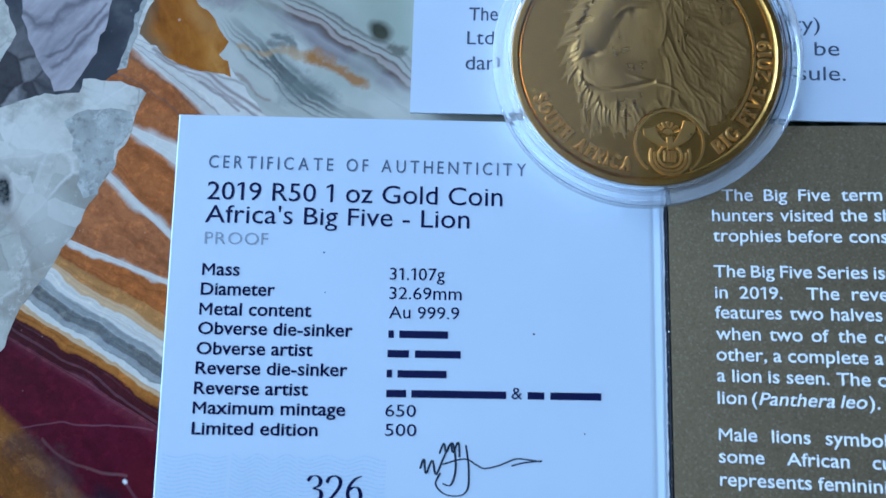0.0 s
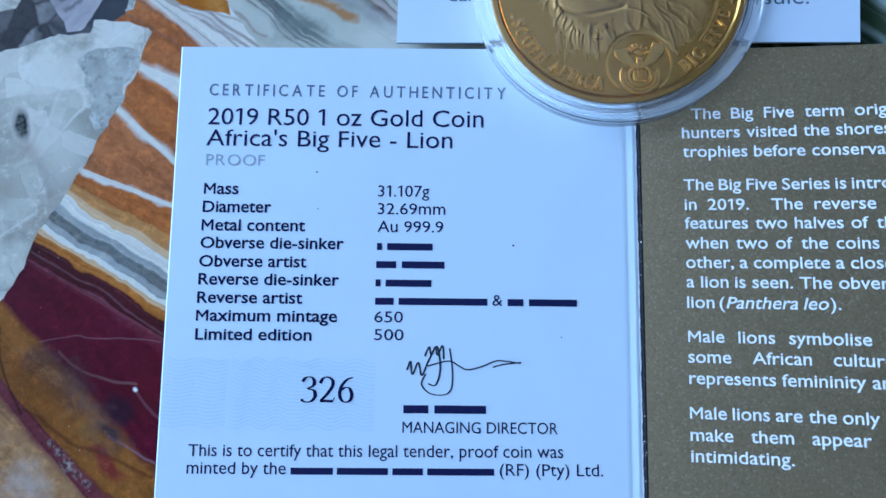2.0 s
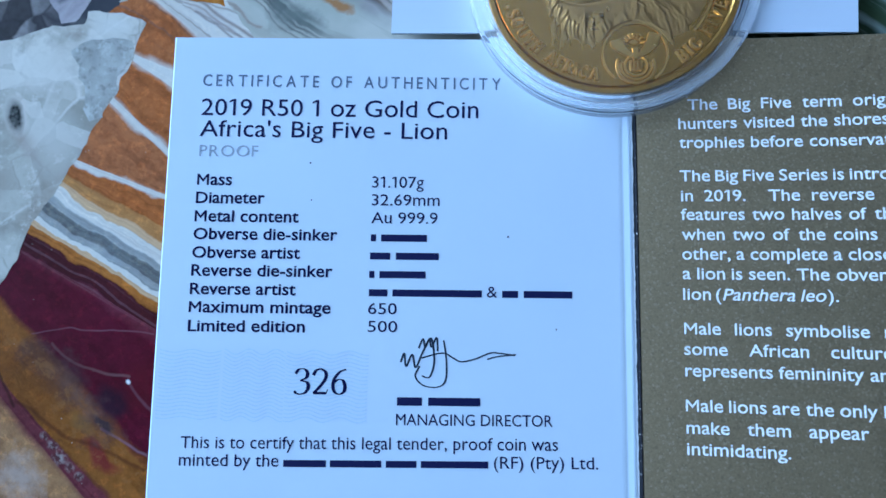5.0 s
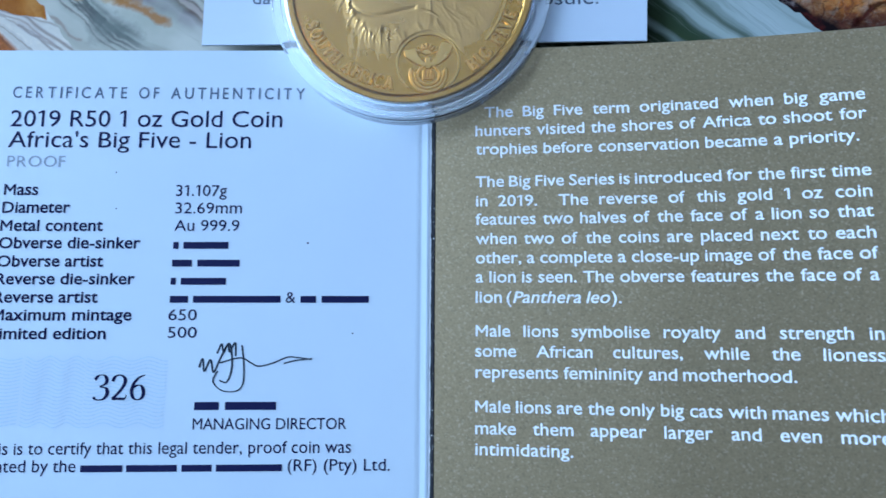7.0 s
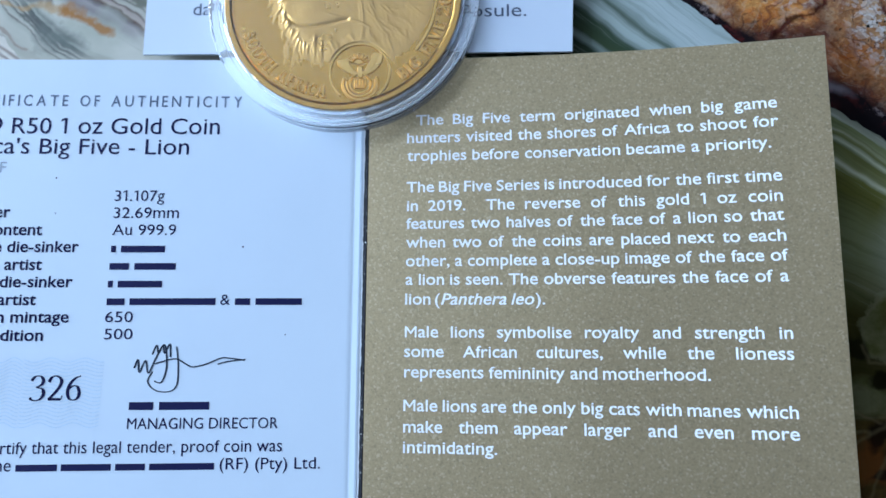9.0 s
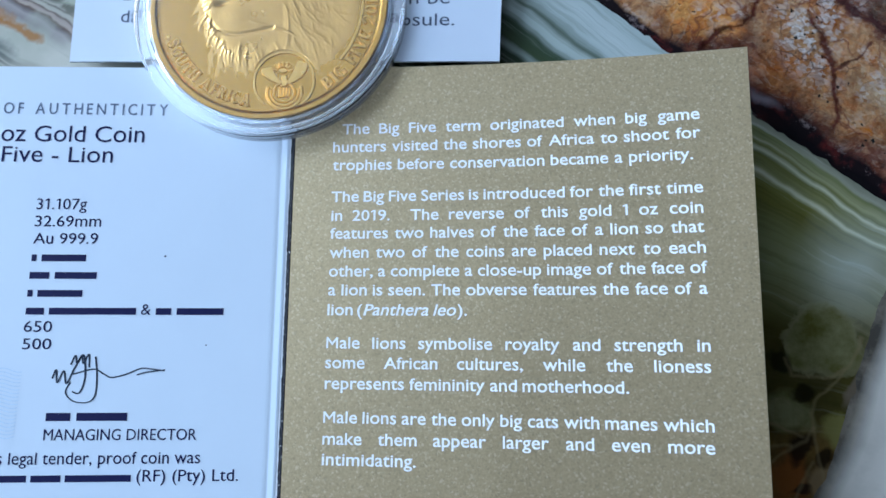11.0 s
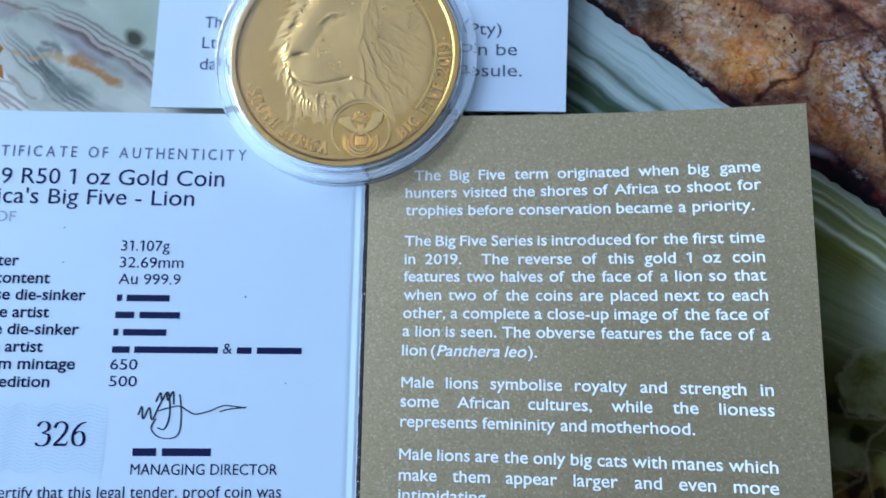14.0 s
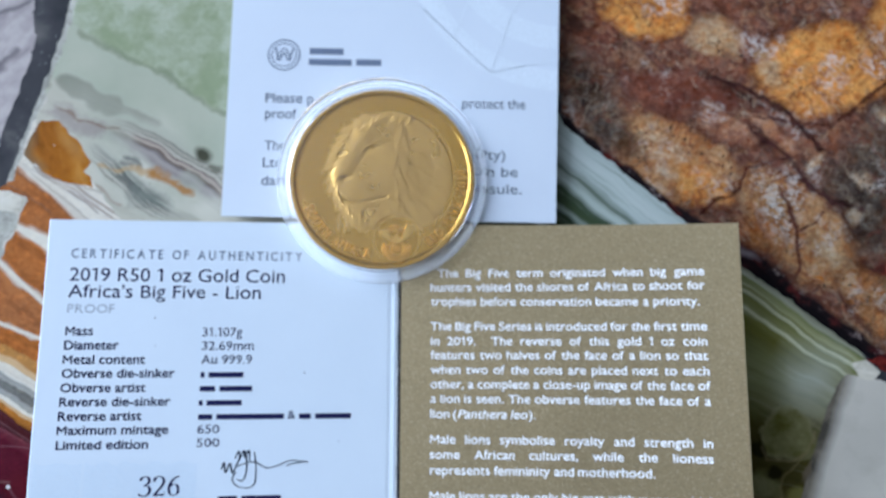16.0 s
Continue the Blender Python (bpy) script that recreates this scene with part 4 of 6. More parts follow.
def wall_paint(name, c):
    m = Mat(name, 0.8)
    m.color(m.mix(m.noise(3, 5), c, tuple(v * 0.9 for v in c)))
    m.bump(m.noise(200, 3), 0.1, 0.0005)
    return m.m


def clear_quartz():
    m = Mat("clear_grey_quartz", POLISH)
    c = m.ramp(m.noise(140, 6, 0.62, vec=m.warp(90, 0.01)), [(0.32, (0.25, 0.245, 0.21)), (0.5, (0.37, 0.36, 0.31)), (0.68, (0.50, 0.485, 0.42))])
    c = m.mix(m.math("MULTIPLY", m.ramp(m.noise(420, 6, 0.75), [(0.52, 0.0), (0.62, 1.0)]), 0.6), c, (0.56, 0.545, 0.48))
    m.color(m.mix(m.math("MULTIPLY", m.ramp(m.noise(700, 5, 0.7), [(0.52, 0.0), (0.64, 1.0)]), 0.5), c, (0.13, 0.12, 0.095)))
    return m.m


def maroon():
    m = Mat("maroon_jasper", POLISH)
    c = m.ramp(m.noise(260, 6, 0.7, vec=m.warp(150, 0.006)), [(0.38, (0.012, 0.008, 0.009)), (0.5, (0.10, 0.012, 0.010)), (0.62, (0.20, 0.03, 0.022)), (0.74, (0.30, 0.22, 0.19))])
    m.color(c)
    return m.m


M_MAROON, M_RED = maroon(), red_agate()
Q_CLEAR = clear_quartz()
M_MATRIX, M_QUARTZ, M_LILAC, M_ORANGE = matrix(), quartz(), lilac(), orange()
M_JASPER, M_GREEN, M_PALE, M_MINT = jasper(), green_onyx(), pale(), mint_agate()
M_WALL, M_DARKWALL = wall_paint("white_wall_paint", (0.80, 0.80, 0.79)), wall_paint("plain_dark_brown", (0.05, 0.04, 0.033))
M_FLOOR = wall_paint("brown_floor", (0.20, 0.14, 0.09))


# ---- building helpers ----
def mesh_object(name, verts, faces, mat, parent=None, label="", smooth=False):
    me = bpy.data.meshes.new(name)
    me.from_pydata(verts, [], faces)
    me.materials.append(mat)
    if smooth:
        me.shade_smooth()
    ob = new(name, me)
    if parent is not None:
        ob.parent = parent
    return tagged(ob, label)


def part(name, bm, mat, parent=None, label="", smooth=False):
    me = bpy.data.meshes.new(name)
    bm.normal_update()
    bm.to_mesh(me)
    bm.free()
    me.materials.append(mat)
    if smooth:
        me.shade_smooth()
    ob = new(name, me)
    if parent is not None:
        ob.parent = parent
    return tagged(ob, label)


def box_bm(x0, x1, y0, y1, z0, z1, bevel=0.0):
    bm = bmesh.new()
    bmesh.ops.create_cube(bm, size=1)
    for v in bm.verts:
        v.co = Vector(((x0 + x1) / 2 + v.co.x * (x1 - x0), (y0 + y1) / 2 + v.co.y * (y1 - y0), (z0 + z1) / 2 + v.co.z * (z1 - z0)))
    if bevel:
        bmesh.ops.bevel(bm, geom=bm.edges[:], offset=bevel, segments=2, affect="EDGES")
    return bm


def thing(name, label, category, group="", kind=""):
    return tagged(new(name), label, category, group, kind)


# ---- the unseen room that closes the place: plain walls, ceiling, floor ----
def room():
    x0, x1, y0, y1, z0, z1, t = -1.7, 1.9, -1.6, 2.2, -0.76, 1.55, 0.12
    tagged(part("floor", box_bm(x0 - t, x1 + t, y0 - t, y1 + t, z0 - t, z0), M_FLOOR), "plain brown floor of the room", "floor", kind="structure")
    tagged(part("ceiling", box_bm(x0 - t, 0.30, y0 - t, y1 + t, z1, z1 + t), M_WALL), "plain white painted ceiling", "ceiling", kind="structure")
    # added dark block and east wall, unseen: they darken reflections in card and coin
    tagged(part("dark_reflection_block", box_bm(0.302, x1 + t, y0 - t, y1 + t, z1 - 0.2, z1 + t), M_DARKWALL), "unseen dark block added to darken reflections from the right", "ceiling", kind="structure")
    tagged(part("wall_east", box_bm(x1, x1 + t, y0 - t, y1 + t, z0, z1), M_DARKWALL), "unseen dark wall added to darken reflections from the right", "wall", kind="structure")
    tagged(part("wall_south", box_bm(x0, x1, y0 - t, y0, z0, z1), M_DARKWALL), "unseen dark wall added to darken reflections from the right behind the camera", "wall", kind="structure")
    tagged(part("wall_north", box_bm(x0, x1, y1, y1 + t, z0, z1), M_WALL), "plain white wall", "wall", kind="structure")
    # west wall with the window opening, y -0.4..1.8, z 0.1..1.45
    w = bmesh.new()
    for a, b, c, d in ((y0 - t, -0.4, z0, z1), (1.8, y1 + t, z0, z1), (-0.4, 1.8, z0, 0.1), (-0.4, 1.8, 1.5, z1)):
        n = box_bm(x0 - t, x0, a, b, c, d)
        me = bpy.data.meshes.new("tmp")
        n.to_mesh(me)
        n.free()
        w.from_mesh(me)
        bpy.data.meshes.remove(me)
    tagged(part("wall_west", w, M_WALL), "plain white wall with a wide window opening", "wall", kind="structure")


room()

# ---- the stone tabletop: polished pieces set in dark resin ----
table = thing("stone_table", "polished tabletop of inlaid onyx, jasper and quartz pieces", "table")
part("slab", box_bm(-0.32, 0.32, -0.26, 0.26, -0.030, -0.00006, 0.00002), M_MATRIX, table, "dark resin slab between the stones")
part("pedestal", box_bm(-0.20, 0.20, -0.16, 0.16, -0.76, -0.030, 0.004), M_DARKWALL, table, "plain dark pedestal")


def outline(pts, jag=0.35, step=0.8):
    """A closed stone edge: straight runs between the plan's corners, made uneven."""
    out = []
    for i, (x, y) in enumerate(pts):
        x2, y2 = pts[(i + 1) % len(pts)]
        n = max(1, int(math.hypot(x2 - x, y2 - y) / step))
        for k in range(n):
            px, py = x + (x2 - x) * k / n, y + (y2 - y) * k / n
            d = noise.noise_vector(Vector((px * 0.45, py * 0.45, 3.1)))
            e = noise.noise_vector(Vector((px * 1.6, py * 1.6, 7.7)))
            out.append((px + jag * (1.6 * d.x + 0.7 * e.x), py + jag * (1.6 * d.y + 0.7 * e.y)))
    return out


def stone(pts, mat, label, top=0.0, jag=0.35, name="stone_piece", rim=0.03):
    """A plate of stone with a slightly rounded edge; top in millimetres."""
    ring = outline(pts, jag)
    top *= 0.25
    n = len(ring)
    cx, cy = sum(p[0] for p in ring) / n, sum(p[1] for p in ring) / n
    bm = bmesh.new()
    rows = []
    for inset, z in ((0.0, -0.7), (0.0, top - rim * 0.5), (rim, top)):
        row = []
        for x, y in ring:
            d = math.hypot(x - cx, y - cy) or 1
            row.append(bm.verts.new(((x - (x - cx) / d * inset) * U, (y - (y - cy) / d * inset) * U, z * U)))
        rows.append(row)
    for a, b in zip(rows, rows[1:]):
        for i in range(n):
            bm.faces.new((a[i], a[(i + 1) % n], b[(i + 1) % n], b[i]))
    f = bm.faces.new(rows[-1])
    bm.faces.new(rows[0])
    bmesh.ops.recalc_face_normals(bm, faces=bm.faces[:])
    bmesh.ops.triangulate(bm, faces=[f])
    return part(name, bm, mat, table, label)


WHITE, GREYW, BROWN, RUST, TAN = (0.62, 0.58, 0.49), (0.15, 0.15, 0.135), (0.36, 0.108, 0.018), (0.20, 0.046, 0.008), (0.43, 0.205, 0.060)
PURPLE, PURPLE2, OCHRE, MINT, MINT2 = (0.078, 0.004, 0.015), (0.125, 0.026, 0.036), (0.235, 0.090, 0.016), (0.48, 0.49, 0.41), (0.42, 0.45, 0.35)
TAN2, GREY2, OCHRE2, PURPLE3 = (0.54, 0.36, 0.19), (0.31, 0.31, 0.28), (0.36, 0.13, 0.018), (0.040, 0.004, 0.009)
LILACW = (0.50, 0.46, 0.40)

# one row a band edge: height at x = -65, slope, and the colour below it
BANDS = [(64, -0.25, MINT2), (46, -0.40, MINT), (38, -0.5, (0.46, 0.47, 0.385)), (31, -0.52, (0.40, 0.40, 0.31)), (24, -0.50, LILACW), (19.0, -0.42, WHITE),
         (11.0, -0.40, WHITE), (7.4, -0.85, BROWN), (-1.2, -0.40, WHITE), (-3.2, -0.66, BROWN), (-11.3, -0.85, WHITE), (-12.5, -0.85, BROWN),
         (-19.2, -0.36, WHITE), (-19.9, -0.37, BROWN), (-23.2, -0.50, TAN), (-25.4, -0.56, TAN2), (-26.6, -0.60, WHITE), (-28.4, -0.58, GREY2), (-29.4, -0.56, GREYW), (-31.0, -0.54, GREY2),
         (-32.0, -0.53, WHITE), (-32.8, -0.52, TAN2), (-33.3, -0.51, OCHRE2), (-34.5, -0.50, PURPLE3), (-37.2, -0.50, PURPLE2), (-37.8, -0.51, PURPLE), (-54.3, -0.95, OCHRE), (-63.2, -0.91, PURPLE2), (-66.6, -0.97, (0.34, 0.19, 0.08)), (-80, -0.95, RUST)]



def banded_piece():
    """The big banded onyx: rows of the sheet follow the band edges, and the band coordinate is stored with it."""
    n = len(BANDS)
    xs = [-104 + 1.5 * i for i in range(56)]
    verts, uvs = [], []
    for i, (y, s, _) in enumerate(BANDS):
        for j, x in enumerate(xs):
            yy = y + s * (x + 65) - 0.004 * (x + 65) ** 2 * (1 if i > 12 else 0.4) * (0.25 if x > -65 else 0.0)
            verts.append([x * U, yy * U, 0.0])
            up = BANDS[i - 1][0] - y if i else 20.0
            down = y - BANDS[i + 1][0] if i < n - 1 else 20.0
            uvs.append((1.0 / (n - 1) / max(up, down), 1 - i / (n - 1)))
    m = len(xs)
    for j in range(m):      # keep the rows in order where they fan together
        for i in range(1, n):
            verts[i * m + j][1] = min(verts[i * m + j][1], verts[(i - 1) * m + j][1] - 0.00035)
    faces = [(i * m + j, (i + 1) * m + j, (i + 1) * m + j + 1, i * m + j + 1) for i in range(n - 1) for j in range(m - 1)]
    stops = []
    for i, (_, _, c) in enumerate(BANDS):
        v = 1 - i / (n - 1)
        nxt = 1 - (i + 1) / (n - 1)
        stops.append((max(0.0, (v + nxt) / 2), c))
    mat = banded(sorted(stops, key=lambda p: p[0]), n)
    ob = mesh_object("stone_piece", verts, faces, mat, table, "brown, white and purple banded onyx piece")
    layer = ob.data.uv_layers.new(name="bands")
    for loop in ob.data.loops:
        layer.data[loop.index].uv = uvs[loop.vertex_index]
    return ob


banded_piece()
stone([(-67.0, 20.5), (-66.0, 15.0), (-59.0, 11.2), (-55.6, 8.2), (-53.0, 5.4), (-50.6, 2.4), (-48.0, -1.0), (-16.0, -1.0), (-16.0, 62), (-57, 62), (-61, 46), (-63.5, 33), (-65.5, 24)], M_MINT,
      "mint and white agate piece with fine brown lines", 0.01, 0.4)
stone([(-66.0, 20.0), (-63.0, 19.6), (-61.4, 18.4), (-58.8, 15.7), (-56.4, 12.1), (-57.4, 10.4), (-56.2, 9.2), (-55.4, 7.3), (-60.0, 8.0), (-63.6, 9.3), (-67.0, 11.5), (-68.6, 13.2), (-67.4, 17.0)], M_ORANGE,
      "amber orange chalcedony patch", 0.02, 0.35)
# a strip of dark resin, then the lilac and white pieces beyond it
stone([(-62.5, 44.5), (-59, 60), (-90, 60), (-94, 0), (-87, -0.5), (-76, 4.2), (-71, 7.5), (-68.8, 13.9), (-67.0, 22), (-64.0, 31)], M_MATRIX,
      "dark grey resin filling", 0.03, 0.4, "resin_filling")
stone([(-68.9, 13.2), (-67.3, 20.0), (-65.6, 26.0), (-63.2, 33.5), (-61.6, 44.0), (-62.6, 44.2), (-64.5, 33.4), (-66.6, 25.6), (-68.2, 19.8), (-70.2, 10.8), (-71.2, 7.8), (-70.0, 8.4)], Q_CLEAR,
      "thin white quartz fringe beside the resin", 0.045, 0.45)
stone([(-69.0, 50), (-69.8, 43.6), (-68.5, 34), (-71.0, 25), (-73.4, 15.2), (-74.4, 10.2), (-77.9, 4.9), (-79.5, 4.9), (-83.3, 10.5), (-85.5, 15), (-88, 30), (-86, 52)], M_LILAC,
      "veined lilac-grey stone piece", 0.05)
stone([(-85.9, 12.8), (-88.2, 8.6), (-98, 6), (-98, 26), (-89, 20)], M_QUARTZ, "milky white quartz fragment", 0.05)
stone([(-98, 1), (-87.2, 2.4), (-81.0, 4.5), (-76.4, 4.6), (-75.9, 6.7), (-70.5, 6.3), (-67.0, 4.7), (-68.1, 1.6), (-68.5, -1.1), (-70.8, -5.8), (-72.8, -9.2),
       (-75.3, -15.1), (-78.5, -20.5), (-80.9, -23.8), (-83.2, -30), (-87, -36), (-98, -36)], M_QUARTZ, "milky white quartz piece with clear facets", 0.06)
stone([(-78.0, 0.6), (-74.6, 2.6), (-71.4, 2.6), (-68.5, 1.2), (-68.8, -1.2), (-71.0, -5.8), (-73.0, -9.2), (-74.6, -9.6), (-75.0, -6.4), (-76.4, -3.4)], Q_CLEAR, "clearer grey quartz patch", 0.075, 0.6)
# the brown jasper and the green onyx along its straight seam
stone([(31.4, 21.3), (52.9, 4.2), (64.0, -4.6), (83.0, -18.6), (87.2, -21.6), (92, -20), (112, -24), (116, 60), (28, 62)], M_JASPER,
      "orange-brown jasper piece with maroon veins", 0.02, 0.4)
stone([(21, 31.2), (32.4, 22.2), (53.6, 5.3), (64.7, -3.5), (83.2, -17.9), (86.4, -21.6), (86.6, -30), (84, -44), (78, -60), (72, -72), (30, -72), (30, -40), (10, -20)], M_GREEN,
      "green banded onyx piece with a mossy brown end", 0.0, 0.3)
stone([(82.4, -24.2), (88.5, -25.2), (97, -26.6), (112, -28), (112, -80), (64, -80), (66.3, -60), (68.2, -55.7), (71.4, -50.2), (74.6, -41.5), (77.2, -33.5), (80.4, -26.6)], M_PALE,
      "pale grey chalcedony piece with a clear margin", 0.03, 0.25)
stone([(86.6, -21.6), (91, -19.4), (98, -19.0), (104, -25.5), (96.5, -26.0), (92.5, -24.6), (89.4, -23.9)], M_MAROON, "dark maroon jasper chip", 0.04, 0.5)
stone([(83.6, -22.4), (86.4, -21.7), (88.8, -23.8), (87.2, -25.2), (84.8, -25.0)], M_QUARTZ, "small white quartz chip", 0.05, 0.3)
stone([(-46, -58), (-20, -55), (29.5, -52), (29.5, -84), (-46, -84)], M_RED, "red-brown agate piece with white streaks", 0.015, 0.4)

# ---- the certificate folder ----
folder = thing("certificate_folder", "open two-panel coin certificate in white and gold card", "certificate")


def z_left(x, y):
    return 1.6 - 0.0711 * x - y * (0.0105 + 0.008 * (1 + x / 60))


def z_right(x, y):
    return 1.6 + 0.008 * x + 0.0006 * x * x + 0.0000125 * x ** 3 - y * (0.0185 + 0.0165 * min(1, max(0, x / 30)))


def quad(c, u, v):
    """A point of a four-cornered plan: tl, tr, br, bl."""
    (ax, ay), (bx, by), (cx, cy), (dx, dy) = c
    return ((ax * (1 - u) + bx * u) * (1 - v) + (dx * (1 - u) + cx * u) * v, (ay * (1 - u) + by * u) * (1 - v) + (dy * (1 - u) + cy * u) * v)


def panel(name, corners, zf, mat, label, swell, thick=0.42, worn=0.0):
    """A card panel as a thin solid; swell: (place across, height, width) of pressed ridges along the fold."""
    us = sorted(set([i / 24 for i in range(25)] + [k + d for k, _, w in swell for d in (-2 * w, -w, -w / 2, 0, w / 2, w, 2 * w) if 0 < k + d < 1]))
    if worn:      # the outer edge is pressed down a little by the cut
        us = sorted(us + [0.0016, 0.0036])
    nv = 20
    top, low = [], []
    for j in range(nv + 1):
        for u in us:
            x, y = quad(corners, u, j / nv)
            z = zf(x, y) + sum(h * math.exp(-((u - k) / w) ** 2) for k, h, w in swell)
            z -= worn * max(0.0, 1 - u / 0.0036) ** 1.5
            top.append((x * U, y * U, z * U))
            low.append((x * U, y * U, (z - thick) * U))
    m, n = len(us), len(us) * (nv + 1)
    faces = []
    for j in range(nv):
        for i in range(m - 1):
            a = j * m + i
            faces += [(a, a + m, a + m + 1, a + 1), (n + a, n + a + 1, n + a + m + 1, n + a + m)]
    for j in range(nv):
        a, b = j * m, j * m + m - 1
        faces += [(a, n + a, n + a + m, a + m), (b, b + m, n + b + m, n + b)]
    for i in range(m - 1):
        a, b = i, nv * m + i
        faces += [(a, a + 1, n + a + 1, n + a), (b, n + b, n + b + 1, b + 1)]
    return mesh_object(name, top + low, faces, mat, folder, label)


L_CORNERS = ((-59.55, 0.1), (0.85, 1.2), (1.95, -59.4), (-58.5, -60.7))
R_CORNERS = ((1.66, 1.2), (60.85, 1.75), (60.7, -58.45), (2.76, -59.4))
left_panel = panel("left_panel", L_CORNERS, z_left, M_PAPER, "white certificate panel", ((0.982, -0.05, 0.005), (0.995, 0.05, 0.004)), worn=0.16)
right_panel = panel("right_panel", R_CORNERS, z_right, M_GOLD_CARD, "gold-tinted panel with white print", ())
panel("fold", ((0.87, 1.2), (1.64, 1.2), (2.74, -59.4), (1.97, -59.4)), lambda x, y: z_left(x, y) - 0.02, M_FOLD, "dark cracked fold line", ((0.8, 0.12, 0.2),))
ZF = {"left_panel": z_left, "right_panel": z_right}


# ---- printing ----
GLYPHS = {}


def outlines(body, bold=0.0, shear=0.0):
    """Flat letter shapes of the built-in font at size 1: points and faces."""
    cu = bpy.data.curves.new("letters", "FONT")
    cu.body, cu.size, cu.offset, cu.shear, cu.resolution_u = body, 1.0, bold, shear, 3
    ob = bpy.data.objects.new("letters", cu)
    scene.collection.objects.link(ob)
    dg = bpy.context.evaluated_depsgraph_get()
    me = bpy.data.meshes.new_from_object(ob.evaluated_get(dg))
    vs = [(v.co.x, v.co.y) for v in me.vertices]
    fs = [tuple(p.vertices) for p in me.polygons]
    bpy.data.objects.remove(ob)
    bpy.data.curves.remove(cu)
    bpy.data.meshes.remove(me)
    return vs, fs


def right_end(body):
    return max(p[0] for p in outlines(body)[0])


CAP_H = max(y for _, y in outlines("H")[0])
X_H = max(y for _, y in outlines("x")[0])
TALL_X = 0.735 * CAP_H       # the print has tall small letters
HH = right_end("HH")


def letter(ch, bold, shear):
    """One letter with its own advance; small letters are drawn taller, and the one has a flag."""
    key = (ch, bold, shear)
    if key not in GLYPHS:
        adv = right_end("H" + ch + "H") - HH
        if ch == "1":
            t = 0.095 + 1.6 * bold
            vs = [(0.20, 0), (0.20 + t, 0), (0.20 + t, CAP_H), (0.20, CAP_H), (0.20, CAP_H - t * 0.95), (0.05, CAP_H - t * 1.7), (0.07, CAP_H - t * 0.7)]
            GLYPHS[key] = vs, [(0, 1, 2, 4), (2, 3, 4), (4, 3, 6, 5)], 0.43
        else:
            vs, fs = outlines(ch, 0.0 if ch in "MW" else bold, shear)
            if ch == "M" and bold:      # stems and slopes of even weight
                lo, hi = min(p[0] for p in vs), max(p[0] for p in vs)
                t, d, mid, low = 0.085 + 1.6 * bold, 0.16 + 2.0 * bold, (lo + hi) / 2, CAP_H * 0.26
                vs = [(lo, 0), (lo + t, 0), (lo + t, CAP_H - d), (lo + t, CAP_H), (lo, CAP_H), (mid, low), (mid, low + d), (hi - t, 0), (hi, 0), (hi, CAP_H), (hi - t, CAP_H), (hi - t, CAP_H - d)]
                fs = [(0, 1, 2, 3, 4), (2, 5, 6, 3), (5, 11, 10, 6), (7, 8, 9, 10, 11)]
            if ch.islower():
                vs = [(x, y * TALL_X / X_H if 0 < y <= X_H else (TALL_X + (y - X_H) * (CAP_H * 1.03 - TALL_X) / (CAP_H * 1.03 - X_H) if y > X_H else y)) for x, y in vs]
            GLYPHS[key] = vs, fs, adv
    return GLYPHS[key]


def glyphs(body, bold=0.0, shear=0.0):
    vs, fs, at = [], [], 0.0
    for ch in body:
        if ch == " ":
            at += 0.27
            continue
        v, f, adv = letter(ch, bold, shear)
        k = len(vs)
        vs += [(x + at, y) for x, y in v]
        fs += [tuple(i + k for i in q) for q in f]
        at += adv
    return vs, fs


CAP = max(y for _, y in glyphs("H")[0])


def lay(name, parent, zf, vs, fs, mat, label="", lift=0.035):
    verts = [(x * U, y * U, (zf(x, y) + lift) * U) for x, y in vs]
    me = bpy.data.meshes.new(name)
    me.from_pydata(verts, [], fs)
    me.materials.append(mat)
    ob = new(name, me)
    ob.parent = parent
    return tagged(ob, label)


def along(vs, x0, y0, x1, y1, sx, sy, dx=0.0):
    d = math.hypot(x1 - x0, y1 - y0)
    c, s = (x1 - x0) / d, (y1 - y0) / d
    return [(x0 + c * (x * sx + dx) - s * y * sy, y0 + s * (x * sx + dx) + c * y * sy) for x, y in vs]


def line(parent, body, x0, y0, x1, y1, cap, mat=M_INK, bold=0.0, zf=None, gap=0.0):
    """One line of print that starts and ends at the given places; gap: wider letter spacing."""
    if gap:
        vs, fs, at = [], [], 0.0
        for ch in body:
            if ch == " ":
                at += 0.55
                continue
            v, f = glyphs(ch, bold)
            lo, hi = min(p[0] for p in v), max(p[0] for p in v)
            k = len(vs)
            vs += [(p[0] - lo + at, p[1]) for p in v]
            fs += [tuple(i + k for i in q) for q in f]
            at += hi - lo + gap
    else:
        vs, fs = glyphs(body, bold)
    lo, hi = min(p[0] for p in vs), max(p[0] for p in vs)
    vs = [(p[0] - lo, p[1]) for p in vs]
    sx = math.hypot(x1 - x0, y1 - y0) / (hi - lo)
    return lay("text_line", parent, zf or ZF[parent.name], along(vs, x0, y0, x1, y1, sx, cap / CAP), fs, mat)


def bold(parent, body, x0, y0, x1, y1, cap):
    return line(parent, body, x0, y0, x1, y1, cap, M_INK_BOLD, 0.016)


